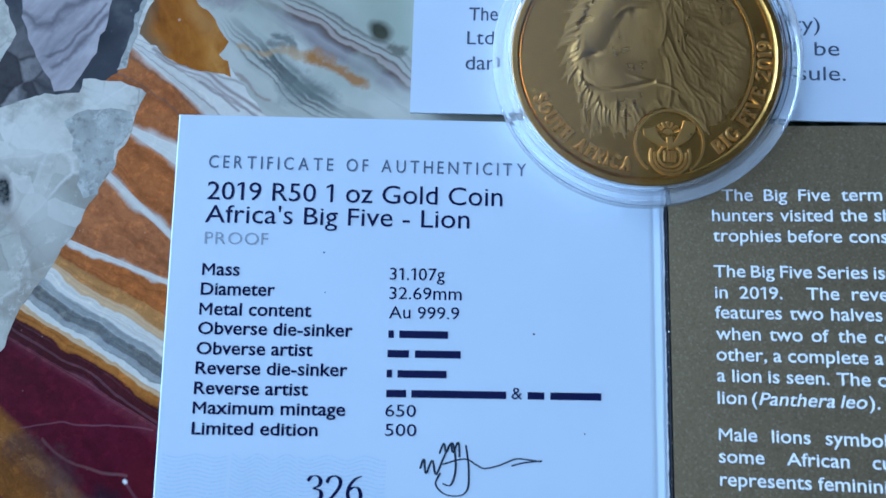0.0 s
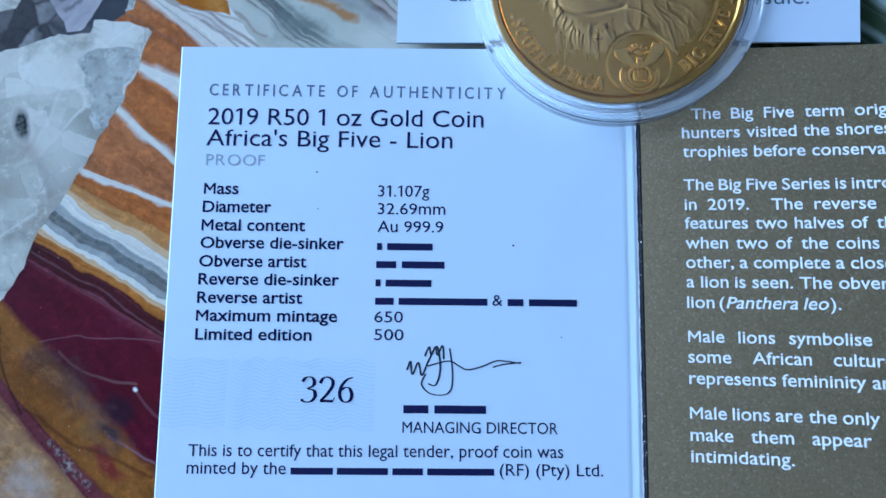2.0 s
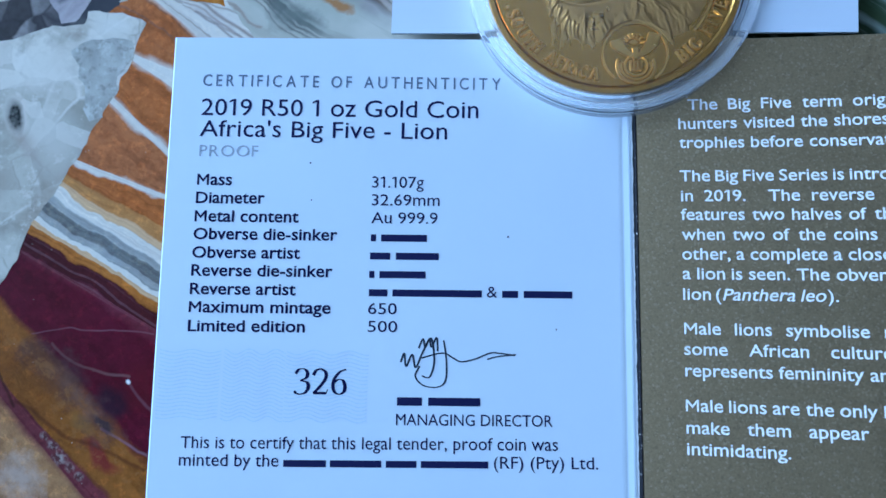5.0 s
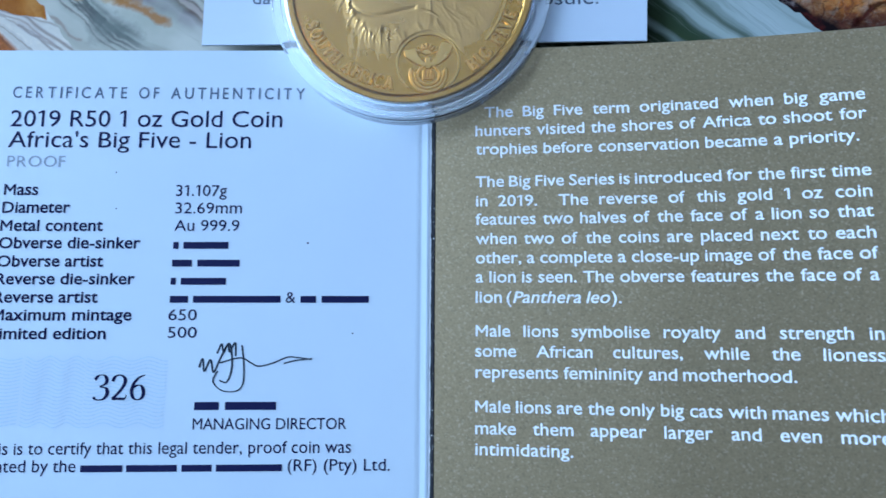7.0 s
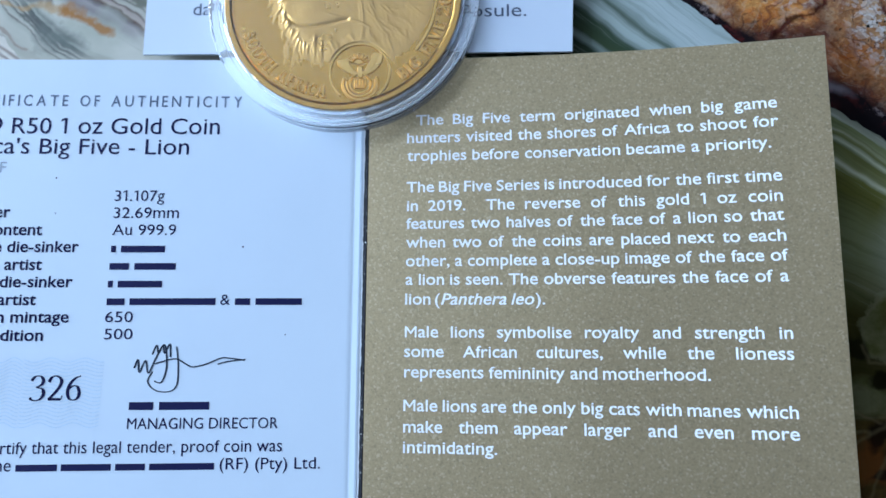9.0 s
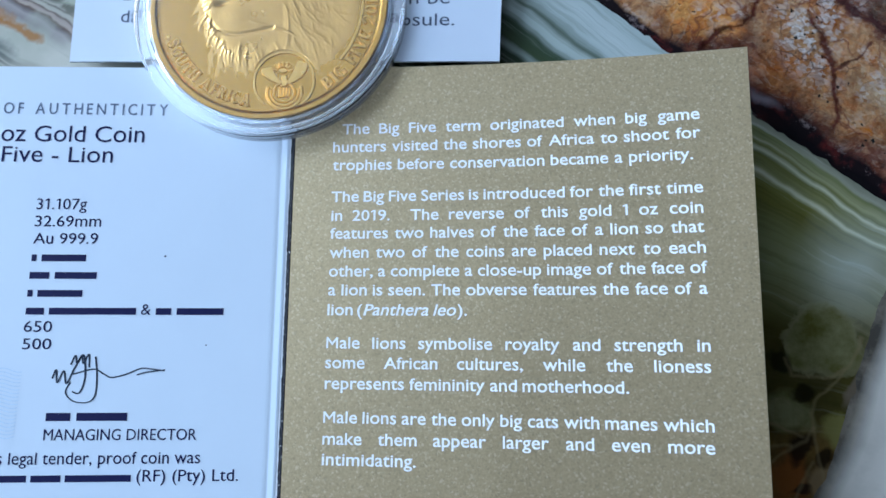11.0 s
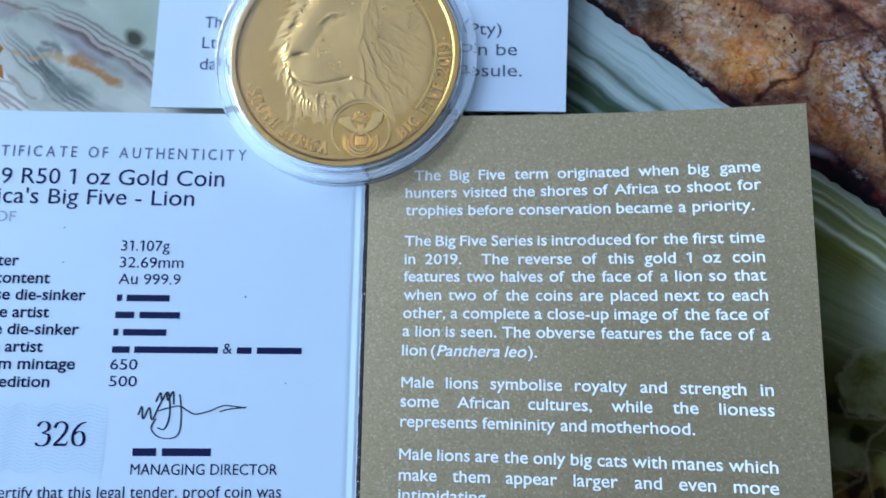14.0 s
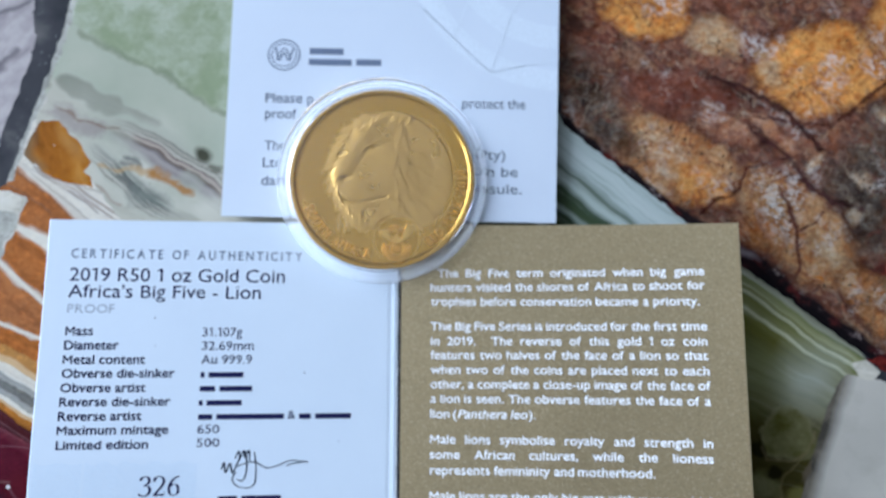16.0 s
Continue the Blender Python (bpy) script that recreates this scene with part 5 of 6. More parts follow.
def words(parent, body, x0, y0, x1, y1, cap):
    """A justified line: words keep their width, the spaces take up the rest; |italic|."""
    sy = cap / CAP
    sx = sy * 1.16
    items, italic = [], False
    for w in body.split(" "):
        if w == "":
            items.append(None)
            continue
        if body.count("|"):
            bits = []
            for k, piece in enumerate(w.split("|")):
                if k:
                    italic = not italic
                if piece:
                    bits.append((piece, italic))
        else:
            bits = [(w, False)]
        vs, fs, at = [], [], 0.0
        for piece, it in bits:
            v, f = glyphs(piece, 0.009, 0.22 if it else 0.0)
            lo = min(p[0] for p in v)
            k = len(vs)
            vs += [(p[0] - lo + at, p[1]) for p in v]
            fs += [tuple(i + k for i in q) for q in f]
            at = max(p[0] for p in vs) + 0.07
        items.append((vs, fs, max(p[0] for p in vs)))
    total = math.hypot(x1 - x0, y1 - y0)
    inked = sum(i[2] for i in items if i)
    n = len(items) - 1
    if n and (total - inked * sx) / n < 0.24 * sx:
        sx = total / (inked + 0.24 * n)
    space = (total - inked * sx) / n if n else 0.0
    if n == 0:
        sx = total / inked
    vs, fs, at = [], [], 0.0
    for it in items:
        if it:
            k = len(vs)
            vs += along(it[0], x0, y0, x1, y1, sx, sy, at)
            fs += [tuple(i + k for i in q) for q in it[1]]
            at += it[2] * sx
        at += space
    return lay("text_line", parent, ZF[parent.name], vs, fs, M_INK_WHITE)


def bar(parent, _, x0, y0, x1, y1, cap, mat=M_INK, zf=None):
    """A plain bar in place of a name."""
    vs = along([(0, 0), (0.5, 0), (1, 0), (1, 1), (0.5, 1), (0, 1)], x0, y0, x1, y1, math.hypot(x1 - x0, y1 - y0), cap * 0.72)
    return lay("print_bar", parent, zf or ZF[parent.name], vs, [(0, 1, 4, 5), (1, 2, 3, 4)], mat)


def spline(pts, n=10):
    """A smooth run through the points."""
    p = [pts[0]] + list(pts) + [pts[-1]]
    out = []
    for i in range(1, len(p) - 2):
        for k in range(n):
            t = k / n
            out.append(tuple(0.5 * (2 * p[i][a] + (p[i + 1][a] - p[i - 1][a]) * t + (2 * p[i - 1][a] - 5 * p[i][a] + 4 * p[i + 1][a] - p[i + 2][a]) * t * t
                                    + (3 * p[i][a] - p[i - 1][a] - 3 * p[i + 1][a] + p[i + 2][a]) * t ** 3) for a in (0, 1)))
    return out + [tuple(pts[-1])]


def stroke(pts, thin, thick):
    """A pen stroke, thick where it runs downwards."""
    run = spline(pts)
    vs, fs = [], []
    for i, (x, y) in enumerate(run):
        a, b = run[max(0, i - 1)], run[min(len(run) - 1, i + 1)]
        dx, dy = b[0] - a[0], b[1] - a[1]
        d = math.hypot(dx, dy) or 1
        w = (thin + (thick - thin) * abs(dy / d) ** 1.5) / 2
        vs += [(x - dy / d * w, y + dx / d * w), (x + dy / d * w, y - dx / d * w)]
    for i in range(len(run) - 1):
        fs.append((2 * i, 2 * i + 1, 2 * i + 3, 2 * i + 2))
    return vs, fs


def disc(x, y, r, n=14):
    return [(x + r * math.cos(6.2832 * i / n), y + r * math.sin(6.2832 * i / n)) for i in range(n)], [tuple(range(n))]


def joined(*shapes):
    vs, fs = [], []
    for v, f in shapes:
        k = len(vs)
        vs += v
        fs += [tuple(i + k for i in q) for q in f]
    return vs, fs


DIGITS = {
    "3": joined(stroke([(0.06, 0.80), (0.20, 0.97), (0.42, 0.98), (0.54, 0.82), (0.48, 0.64), (0.26, 0.53)], 0.035, 0.15),
                stroke([(0.26, 0.53), (0.52, 0.46), (0.58, 0.26), (0.46, 0.06), (0.24, 0.0), (0.04, 0.06)], 0.045, 0.15), disc(0.06, 0.075, 0.06)),
    "2": joined(stroke([(0.04, 0.74), (0.14, 0.93), (0.34, 0.99), (0.53, 0.86), (0.52, 0.62), (0.32, 0.32), (0.06, 0.045)], 0.05, 0.14),
                stroke([(0.04, 0.045), (0.30, 0.050), (0.52, 0.045), (0.57, 0.07), (0.62, 0.20)], 0.10, 0.04)),
    "6": joined(stroke([(0.60, 0.985), (0.38, 0.90), (0.17, 0.66), (0.09, 0.36), (0.16, 0.10), (0.34, 0.01), (0.52, 0.10), (0.57, 0.32), (0.48, 0.55), (0.30, 0.58), (0.13, 0.47)], 0.04, 0.14)),
}


def numeral(parent, body, x0, y0, x1, y1, cap):
    """The printed serif number."""
    shapes, n = [], len(body)
    for k, ch in enumerate(body):
        v, f = DIGITS[ch]
        shapes.append(([(x + k * 0.735, y) for x, y in v], f))
    vs, fs = joined(*shapes)
    s = math.hypot(x1 - x0, y1 - y0) / max(p[0] for p in vs)
    return lay("printed_number", parent, z_left, along(vs, x0, y0, x1, y1, s, cap), fs, M_INK_BOLD, "black serif serial number")


line(left_panel, "CERTIFICATE OF AUTHENTICITY", -55.31, -6.53, -15.88, -6.04, 1.57, M_INK_GREY, 0.006, gap=0.30)
line(left_panel, "2019 R50 1 oz Gold Coin", -55.22, -10.54, -18.75, -9.99, 2.25)
line(left_panel, "Africa's Big Five - Lion", -55.23, -13.41, -22.75, -12.95, 2.16)
line(left_panel, "PROOF", -55.08, -16.08, -47.33, -15.97, 1.49, M_INK_PALE, gap=0.12)
bold(left_panel, "Mass", -55.07, -19.93, -50.51, -19.85, 1.47)
bold(left_panel, "Diameter", -55.05, -22.33, -46.07, -22.16, 1.46)
bold(left_panel, "Metal content", -55.03, -24.76, -41.51, -24.51, 1.45)
bold(left_panel, "Obverse die-sinker", -55.01, -27.07, -36.38, -26.72, 1.44)
bold(left_panel, "Obverse artist", -54.99, -29.48, -41.06, -29.22, 1.44)
bold(left_panel, "Reverse die-sinker", -54.92, -31.81, -36.74, -31.45, 1.43)
bold(left_panel, "Reverse artist", -54.91, -34.18, -41.34, -33.91, 1.42)
bold(left_panel, "Maximum mintage", -54.88, -36.49, -36.76, -36.11, 1.41)
bold(left_panel, "Limited edition", -54.81, -38.89, -39.90, -38.57, 1.40)
line(left_panel, "31.107g", -32.24, -19.64, -25.54, -19.52, 1.47)
line(left_panel, "32.69mm", -32.18, -21.99, -23.40, -21.83, 1.46)
line(left_panel, "Au 999.9", -32.12, -24.33, -23.60, -24.17, 1.45)
line(left_panel, "650", -32.01, -36.00, -28.36, -35.93, 1.40)
line(left_panel, "500", -31.93, -38.25, -28.20, -38.17, 1.39)
bar(left_panel, 0, -32.07, -26.69, -31.42, -26.67, 1.25)
bar(left_panel, 0, -30.76, -26.66, -24.88, -26.55, 1.25)
bar(left_panel, 0, -32.07, -29.03, -29.50, -28.98, 1.24)
bar(left_panel, 0, -28.77, -28.96, -23.27, -28.86, 1.24)
bar(left_panel, 0, -32.06, -31.40, -31.41, -31.39, 1.24)
bar(left_panel, 0, -30.76, -31.38, -24.88, -31.26, 1.23)
bar(left_panel, 0, -32.00, -33.75, -29.65, -33.70, 1.23)
bar(left_panel, 0, -29.00, -33.68, -17.66, -33.45, 1.23)
bar(left_panel, 0, -15.09, -33.41, -13.08, -33.37, 1.22)
bar(left_panel, 0, -12.37, -33.35, -6.26, -33.23, 1.22)
line(left_panel, "&", -17.02, -33.44, -15.73, -33.41, 1.40)
numeral(left_panel, "326", -40.87, -46.29, -34.20, -46.13, 3.15)
bar(left_panel, 0, -27.86, -47.25, -24.74, -47.17, 1.39)
bar(left_panel, 0, -23.97, -47.15, -17.50, -47.00, 1.39)
line(left_panel, "MANAGING DIRECTOR", -27.88, -49.65, -8.51, -49.18, 1.38)
line(left_panel, "This is to certify that this legal tender, proof coin was", -54.59, -53.37, -7.81, -52.05, 1.45)
line(left_panel, "minted by the", -54.63, -55.51, -42.22, -55.18, 1.44)
bar(left_panel, 0, -41.61, -55.18, -36.33, -55.03, 1.16)
bar(left_panel, 0, -35.84, -55.01, -29.48, -54.83, 1.16)
bar(left_panel, 0, -28.92, -54.82, -25.15, -54.71, 1.15)
bar(left_panel, 0, -24.60, -54.70, -16.33, -54.46, 1.15)
line(left_panel, "(RF) (Pty) Ltd.", -15.63, -54.44, -2.87, -54.09, 1.42)
words(right_panel, "The Big Five term originated when big game", 8.30, -8.34, 54.88, -7.49, 1.42)
words(right_panel, "hunters visited the shores of Africa to shoot for", 7.13, -10.92, 54.89, -9.96, 1.42)
words(right_panel, "trophies before conservation became a priority.", 7.21, -13.44, 53.90, -12.77, 1.42)
words(right_panel, "The Big Five Series is introduced for the first time", 7.24, -17.83, 54.91, -17.11, 1.42)
words(right_panel, "in 2019.  The reverse of this gold 1 oz coin", 7.36, -20.42, 54.83, -19.71, 1.42)
words(right_panel, "features two halves of the face of a lion so that", 7.33, -22.85, 54.85, -22.16, 1.42)
words(right_panel, "when two of the coins are placed next to each", 7.40, -25.41, 54.92, -24.77, 1.42)
words(right_panel, "other, a complete a close-up image of the face of", 7.44, -27.91, 55.03, -27.24, 1.42)
words(right_panel, "a lion is seen. The obverse features the face of a", 7.47, -30.39, 54.93, -29.82, 1.42)
words(right_panel, "lion (|Panthera leo|).", 7.50, -32.98, 25.71, -32.79, 1.42)
words(right_panel, "Male lions symbolise royalty and strength in", 7.58, -37.26, 54.95, -36.77, 1.42)
words(right_panel, "some African cultures, while the lioness", 7.56, -39.80, 54.91, -39.26, 1.42)
words(right_panel, "represents femininity and motherhood.", 7.64, -42.42, 45.51, -41.97, 1.42)
words(right_panel, "Male lions are the only big cats with manes which", 7.67, -46.65, 54.98, -46.12, 1.42)
words(right_panel, "make them appear larger and even more", 7.71, -49.31, 54.94, -48.61, 1.42)
words(right_panel, "intimidating.", 7.74, -51.83, 19.69, -51.68, 1.42)

# a pen flourish above the printed title
sig = joined(
    stroke([(-25.4, -40.1), (-24.9, -38.9), (-24.6, -39.9), (-24.1, -38.9), (-23.8, -39.9), (-23.2, -38.7), (-23.0, -40.4)], 0.14, 0.24),
    stroke([(-27.6, -41.9), (-27.2, -40.8), (-26.9, -42.4), (-26.2, -40.9), (-25.7, -42.5), (-24.9, -40.6), (-23.9, -38.8), (-23.4, -41.6), (-23.9, -43.6), (-24.9, -43.5)], 0.15, 0.25),
    stroke([(-25.2, -42.3), (-25.7, -43.6), (-24.6, -44.7), (-22.8, -44.8), (-21.9, -43.9), (-21.9, -41.4), (-22.3, -39.0)], 0.14, 0.22),
    stroke([(-25.0, -41.3), (-22.4, -40.6), (-21.0, -41.2), (-20.0, -41.6), (-18.3, -41.2), (-16.4, -40.4), (-15.2, -40.4), (-13.3, -40.6)], 0.18, 0.22),
    stroke([(-16.8, -41.2), (-15.4, -40.8), (-13.2, -40.5)], 0.18, 0.2))
lay("pen_flourish", left_panel, z_left, *sig, M_PEN, "blue-black handwritten pen flourish")


def security_lines():
    """Pale wavy print behind the number, in three blocks."""
    for x0, x1, amp, per in ((-58.1, -50.3, 0.20, 4.6), (-49.9, -42.1, 0.34, 3.4), (-42.0, -31.6, 0.30, 4.4)):
        shapes = []
        for k in range(19):
            y = -41.2 - 0.46 * k
            run = []
            for i in range(41):
                x = x0 + (x1 - x0) * i / 40
                run.append((x, y + 0.02 * (x + 45) + amp * math.sin(2 * math.pi * x / per + 0.06 * k) * (0.85 + 0.15 * math.sin(k * 0.28 + x * 0.1))))
            vs = [(x, yy + d) for x, yy in run for d in (0.075, -0.075)]
            shapes.append((vs, [(2 * i, 2 * i + 1, 2 * i + 3, 2 * i + 2) for i in range(40)]))
        lay("security_print", left_panel, z_left, *joined(*shapes), M_INK_GUIL, "pale wavy security lines", 0.025)


security_lines()
for x, y, r in ((-40.4, -16.6, 0.12), (-40.0, -21.5, 0.09), (-14.5, -25.6, 0.14), (-8.2, -37.2, 0.10)):
    lay("speck", left_panel, z_left, *disc(x, y, r, 7), M_INK, "", 0.03)

# ---- the folded leaflet beyond the certificate ----
leaflet = thing("care_leaflet", "folded white leaflet with grey print under the coin", "leaflet")


def z_card(x, y):
    return 2.55 + 0.004 * (y - 2)


def sheet(name, c, zf, thick, label):
    vs, fs, nu, nv = [], [], 12, 12
    for d in (0, thick):
        for j in range(nv + 1):
            for i in range(nu + 1):
                x, y = quad(c, i / nu, j / nv)
                vs.append((x * U, y * U, (zf(x, y) - d) * U))
    m, n = nu + 1, (nu + 1) * (nv + 1)
    for j in range(nv):
        for i in range(nu):
            a = j * m + i
            fs += [(a, a + m, a + m + 1, a + 1), (n + a, n + a + 1, n + a + m + 1, n + a + m)]
        fs += [(j * m, n + j * m, n + j * m + m, j * m + m), (j * m + nu, j * m + m + nu, n + j * m + m + nu, n + j * m + nu)]
    for i in range(nu):
        b = nv * m + i
        fs += [(i, i + 1, n + i + 1, n + i), (b, n + b, n + b + 1, b + 1)]
    return mesh_object(name, vs, fs, M_LEAFLET, leaflet, label)


C_CORNERS = ((-31.2, 62.0), (30.7, 62.2), (29.55, 1.85), (-30.85, 1.95))
front_leaf = sheet("front_leaf", C_CORNERS, z_card, 0.40, "white printed front leaf")
sheet("back_leaf", ((-31.0, 62.0), (30.6, 62.2), (29.4, 3.2), (-30.7, 3.3)), lambda x, y: 0.52 + max(0.0, (y - 40) / 22) ** 2 * 1.4, 0.40, "white back leaf on the stone")
ZF["front_leaf"] = z_card
for body, x0, y, x1, cap in (("Please", -24.0, 23.35, -17.2, 1.75), ("p", -16.3, 23.3, -15.2, 1.75), ("proof", -23.9, 20.35, -18.2, 1.75), ("The", -23.7, 14.3, -20.0, 1.75),
                             ("Ltd", -23.85, 11.1, -20.4, 1.75), ("dam", -23.95, 7.75, -19.3, 1.75), ("protect the", 12.3, 23.1, 24.0, 1.75),
                             ("(Pty)", 14.6, 13.4, 20.3, 1.75), ("coin be", 12.8, 10.2, 22.6, 1.75), ("capsule.", 12.9, 7.0, 23.3, 1.75)):
    line(front_leaf, body, x0, y, x1, y + 0.004 * (x1 - x0), cap, M_INK_CARD)
# mark and maker's line as plain shapes
ring = []
for r, w in ((3.05, 0.26), (2.35, 0.20)):
    n = 56
    vs = [((-21.0 + q * math.cos(2 * math.pi * i / n)), (32.6 + q * math.sin(2 * math.pi * i / n))) for i in range(n) for q in (r, r - w)]
    ring.append((vs, [(2 * i, 2 * i + 1, (2 * i + 3) % (2 * n), (2 * i + 2) % (2 * n)) for i in range(n)]))
ring.append(stroke([(-22.6, 33.9), (-21.9, 31.6), (-21.0, 33.0), (-20.1, 31.6), (-19.4, 33.9)], 0.28, 0.28))
ring.append(stroke([(-22.4, 31.6), (-21.0, 33.9), (-19.6, 31.6)], 0.24, 0.24))
lay("round_mark", front_leaf, z_card, *joined(*ring), M_INK_GREY, "grey ring mark")
for x0, x1, y in ((-16.3, -10.0, 32.85), (-16.35, -8.4, 30.75), (-7.6, -2.9, 30.85)):
    bar(front_leaf, 0, x0, y, x1, y + 0.02, 1.7, M_INK_GREY)


def faint_rings():
    """The large pale circle and its straight facets, cut by the edge of the leaf."""
    cx, cy, shapes = 30.0, 55.5, []
    for r0, r1 in ((24.6, 28.6), (16.0, 20.5)):
        vs, fs, n = [], [], 60
        for i in range(n + 1):
            a = math.radians(150 + 120 * i / n)
            for r in (r0, r1):
                vs.append((min(30.2, cx + r * math.cos(a)), min(61.8, cy + r * math.sin(a))))
        fs = [(2 * i, 2 * i + 1, 2 * i + 3, 2 * i + 2) for i in range(n)]
        shapes.append((vs, fs))
    for a, b in (((4.5, 42.5), (17.5, 30.0)), ((17.5, 30.0), (30.0, 33.0)), ((17.5, 30.0), (23.0, 46.0)), ((10.0, 35.0), (14.0, 47.0)), ((2.6, 47.0), (23.0, 46.0))):
        shapes.append(stroke([a, ((a[0] + b[0]) / 2, (a[1] + b[1]) / 2), b], 0.22, 0.22))
    lay("pale_circle_print", front_leaf, z_card, *joined(*shapes), M_INK_PATTERN, "faint grey circle pattern", 0.025)


faint_rings()

# ---- the coin in its capsule ----
COIN_X, COIN_Y, COIN_Z = -1.85, 8.75, 3.62
R_COIN = 16.345


def lathe(profile, n=160, reeds=0.0):
    """A turned solid from a closed profile of (radius, height) in millimetres."""
    vs, fs, m = [], [], len(profile)
    for i in range(n):
        a = 2 * math.pi * i / n
        for k, (r, z) in enumerate(profile):
            q = r - (reeds if reeds and i % 2 and r > R_COIN - 0.2 else 0.0)
            vs.append((q * math.cos(a) * U, q * math.sin(a) * U, z * U))
    for i in range(n):
        for k in range(m):
            a, b = i * m + k, i * m + (k + 1) % m
            c, d = (i + 1) % n * m + (k + 1) % m, (i + 1) % n * m + k
            fs.append((a, d, c, b))
    return vs, fs


coin = thing("gold_coin", "proof gold coin with raised relief, lying in a clear capsule", "coin")
coin.location = (COIN_X * U, COIN_Y * U, COIN_Z * U)
TOP = 2.02
v, f = lathe([(0.01, 0.0), (R_COIN - 0.15, 0.0), (R_COIN, 0.15), (R_COIN, TOP - 0.05), (R_COIN - 0.12, TOP + 0.10), (R_COIN - 0.75, TOP + 0.10),
              (R_COIN - 0.95, TOP - 0.02), (15.15, TOP - 0.12), (0.01, TOP - 0.12)], 360, 0.13)
body = mesh_object("blank", v, f, M_GOLD, coin, "gold blank with reeded edge and raised rim")
EMB = (2.8, -11.0, 4.15)    # the small round emblem
FIELD = TOP - 0.13           # the polished ground of the coin's face


def smooth(a, b, x):
    t = np.clip((x - a) / (b - a), 0.0, 1.0)
    return t * t * (3 - 2 * t)


class Relief:
    """A height sheet over the coin's face, built up from plain mounds, grooves and tapered locks (millimetres)."""

    def __init__(self, n, half):
        self.n, self.half = n, half
        run = np.linspace(-half, half, n + 1)
        self.x, self.y = np.meshgrid(run, run)
        self.h = np.zeros_like(self.x)
        self.locks = np.zeros_like(self.x)

    def mound(self, cx, cy, rx, ry, turn=0.0, height=0.1):
        c, s = math.cos(radians(turn)), math.sin(radians(turn))
        u, v = (self.x - cx) * c + (self.y - cy) * s, (self.y - cy) * c - (self.x - cx) * s
        self.h += height * np.exp(-(u / rx) ** 2 - (v / ry) ** 2)

    def near(self, pts):
        """Distance from a broken line, the part of its length that has passed, and the side."""
        best, part_of, side = np.full_like(self.x, 1e3), np.zeros_like(self.x), np.zeros_like(self.x)
        n = len(pts) - 1
        for i in range(n):
            (ax, ay), (bx, by) = pts[i], pts[i + 1]
            dx, dy = bx - ax, by - ay
            q = dx * dx + dy * dy
            t = np.clip(((self.x - ax) * dx + (self.y - ay) * dy) / q, 0.0, 1.0)
            ex, ey = self.x - ax - t * dx, self.y - ay - t * dy
            d = np.hypot(ex, ey)
            less = d < best
            best, part_of = np.where(less, d, best), np.where(less, (i + t) / n, part_of)
            side = np.where(less, np.sign(dx * ey - dy * ex), side)
        return best, part_of, side

    def ridge(self, pts, width, height):
        d, _, _ = self.near(spline(pts, 4))
        self.h += height * np.exp(-(d / width) ** 2)

    def lock(self, x, y, heading, length, width, height, curl, tip=False):
        """A tapered strand, steep on one side, that bends as it runs."""
        pts, a = [(x, y)], heading
        for k in range(5):
            a += curl / 5
            x, y = x + length / 5 * math.cos(radians(a)), y + length / 5 * math.sin(radians(a))
            pts.append((x, y))
        d, t, side = self.near(pts)
        w = width * ((1.0 - t) ** 0.6 * (0.45 + 0.55 * smooth(0.0, 0.3, t)) if tip else (4.0 * t * (1.0 - t) + 0.02) ** 0.5) + 1e-4
        k = np.clip(1.0 - d / w * (1.0 + 0.35 * side), 0.0, 1.0)
        strand = 0.82 + 0.18 * np.cos(9.0 * d / width)
        self.locks = np.maximum(self.locks, height * smooth(0.0, 1.0, k) * strand * (1.0 - 0.5 * t if tip else np.sqrt(np.clip(4.0 * t * (1.0 - t), 0.0, 1.0))))


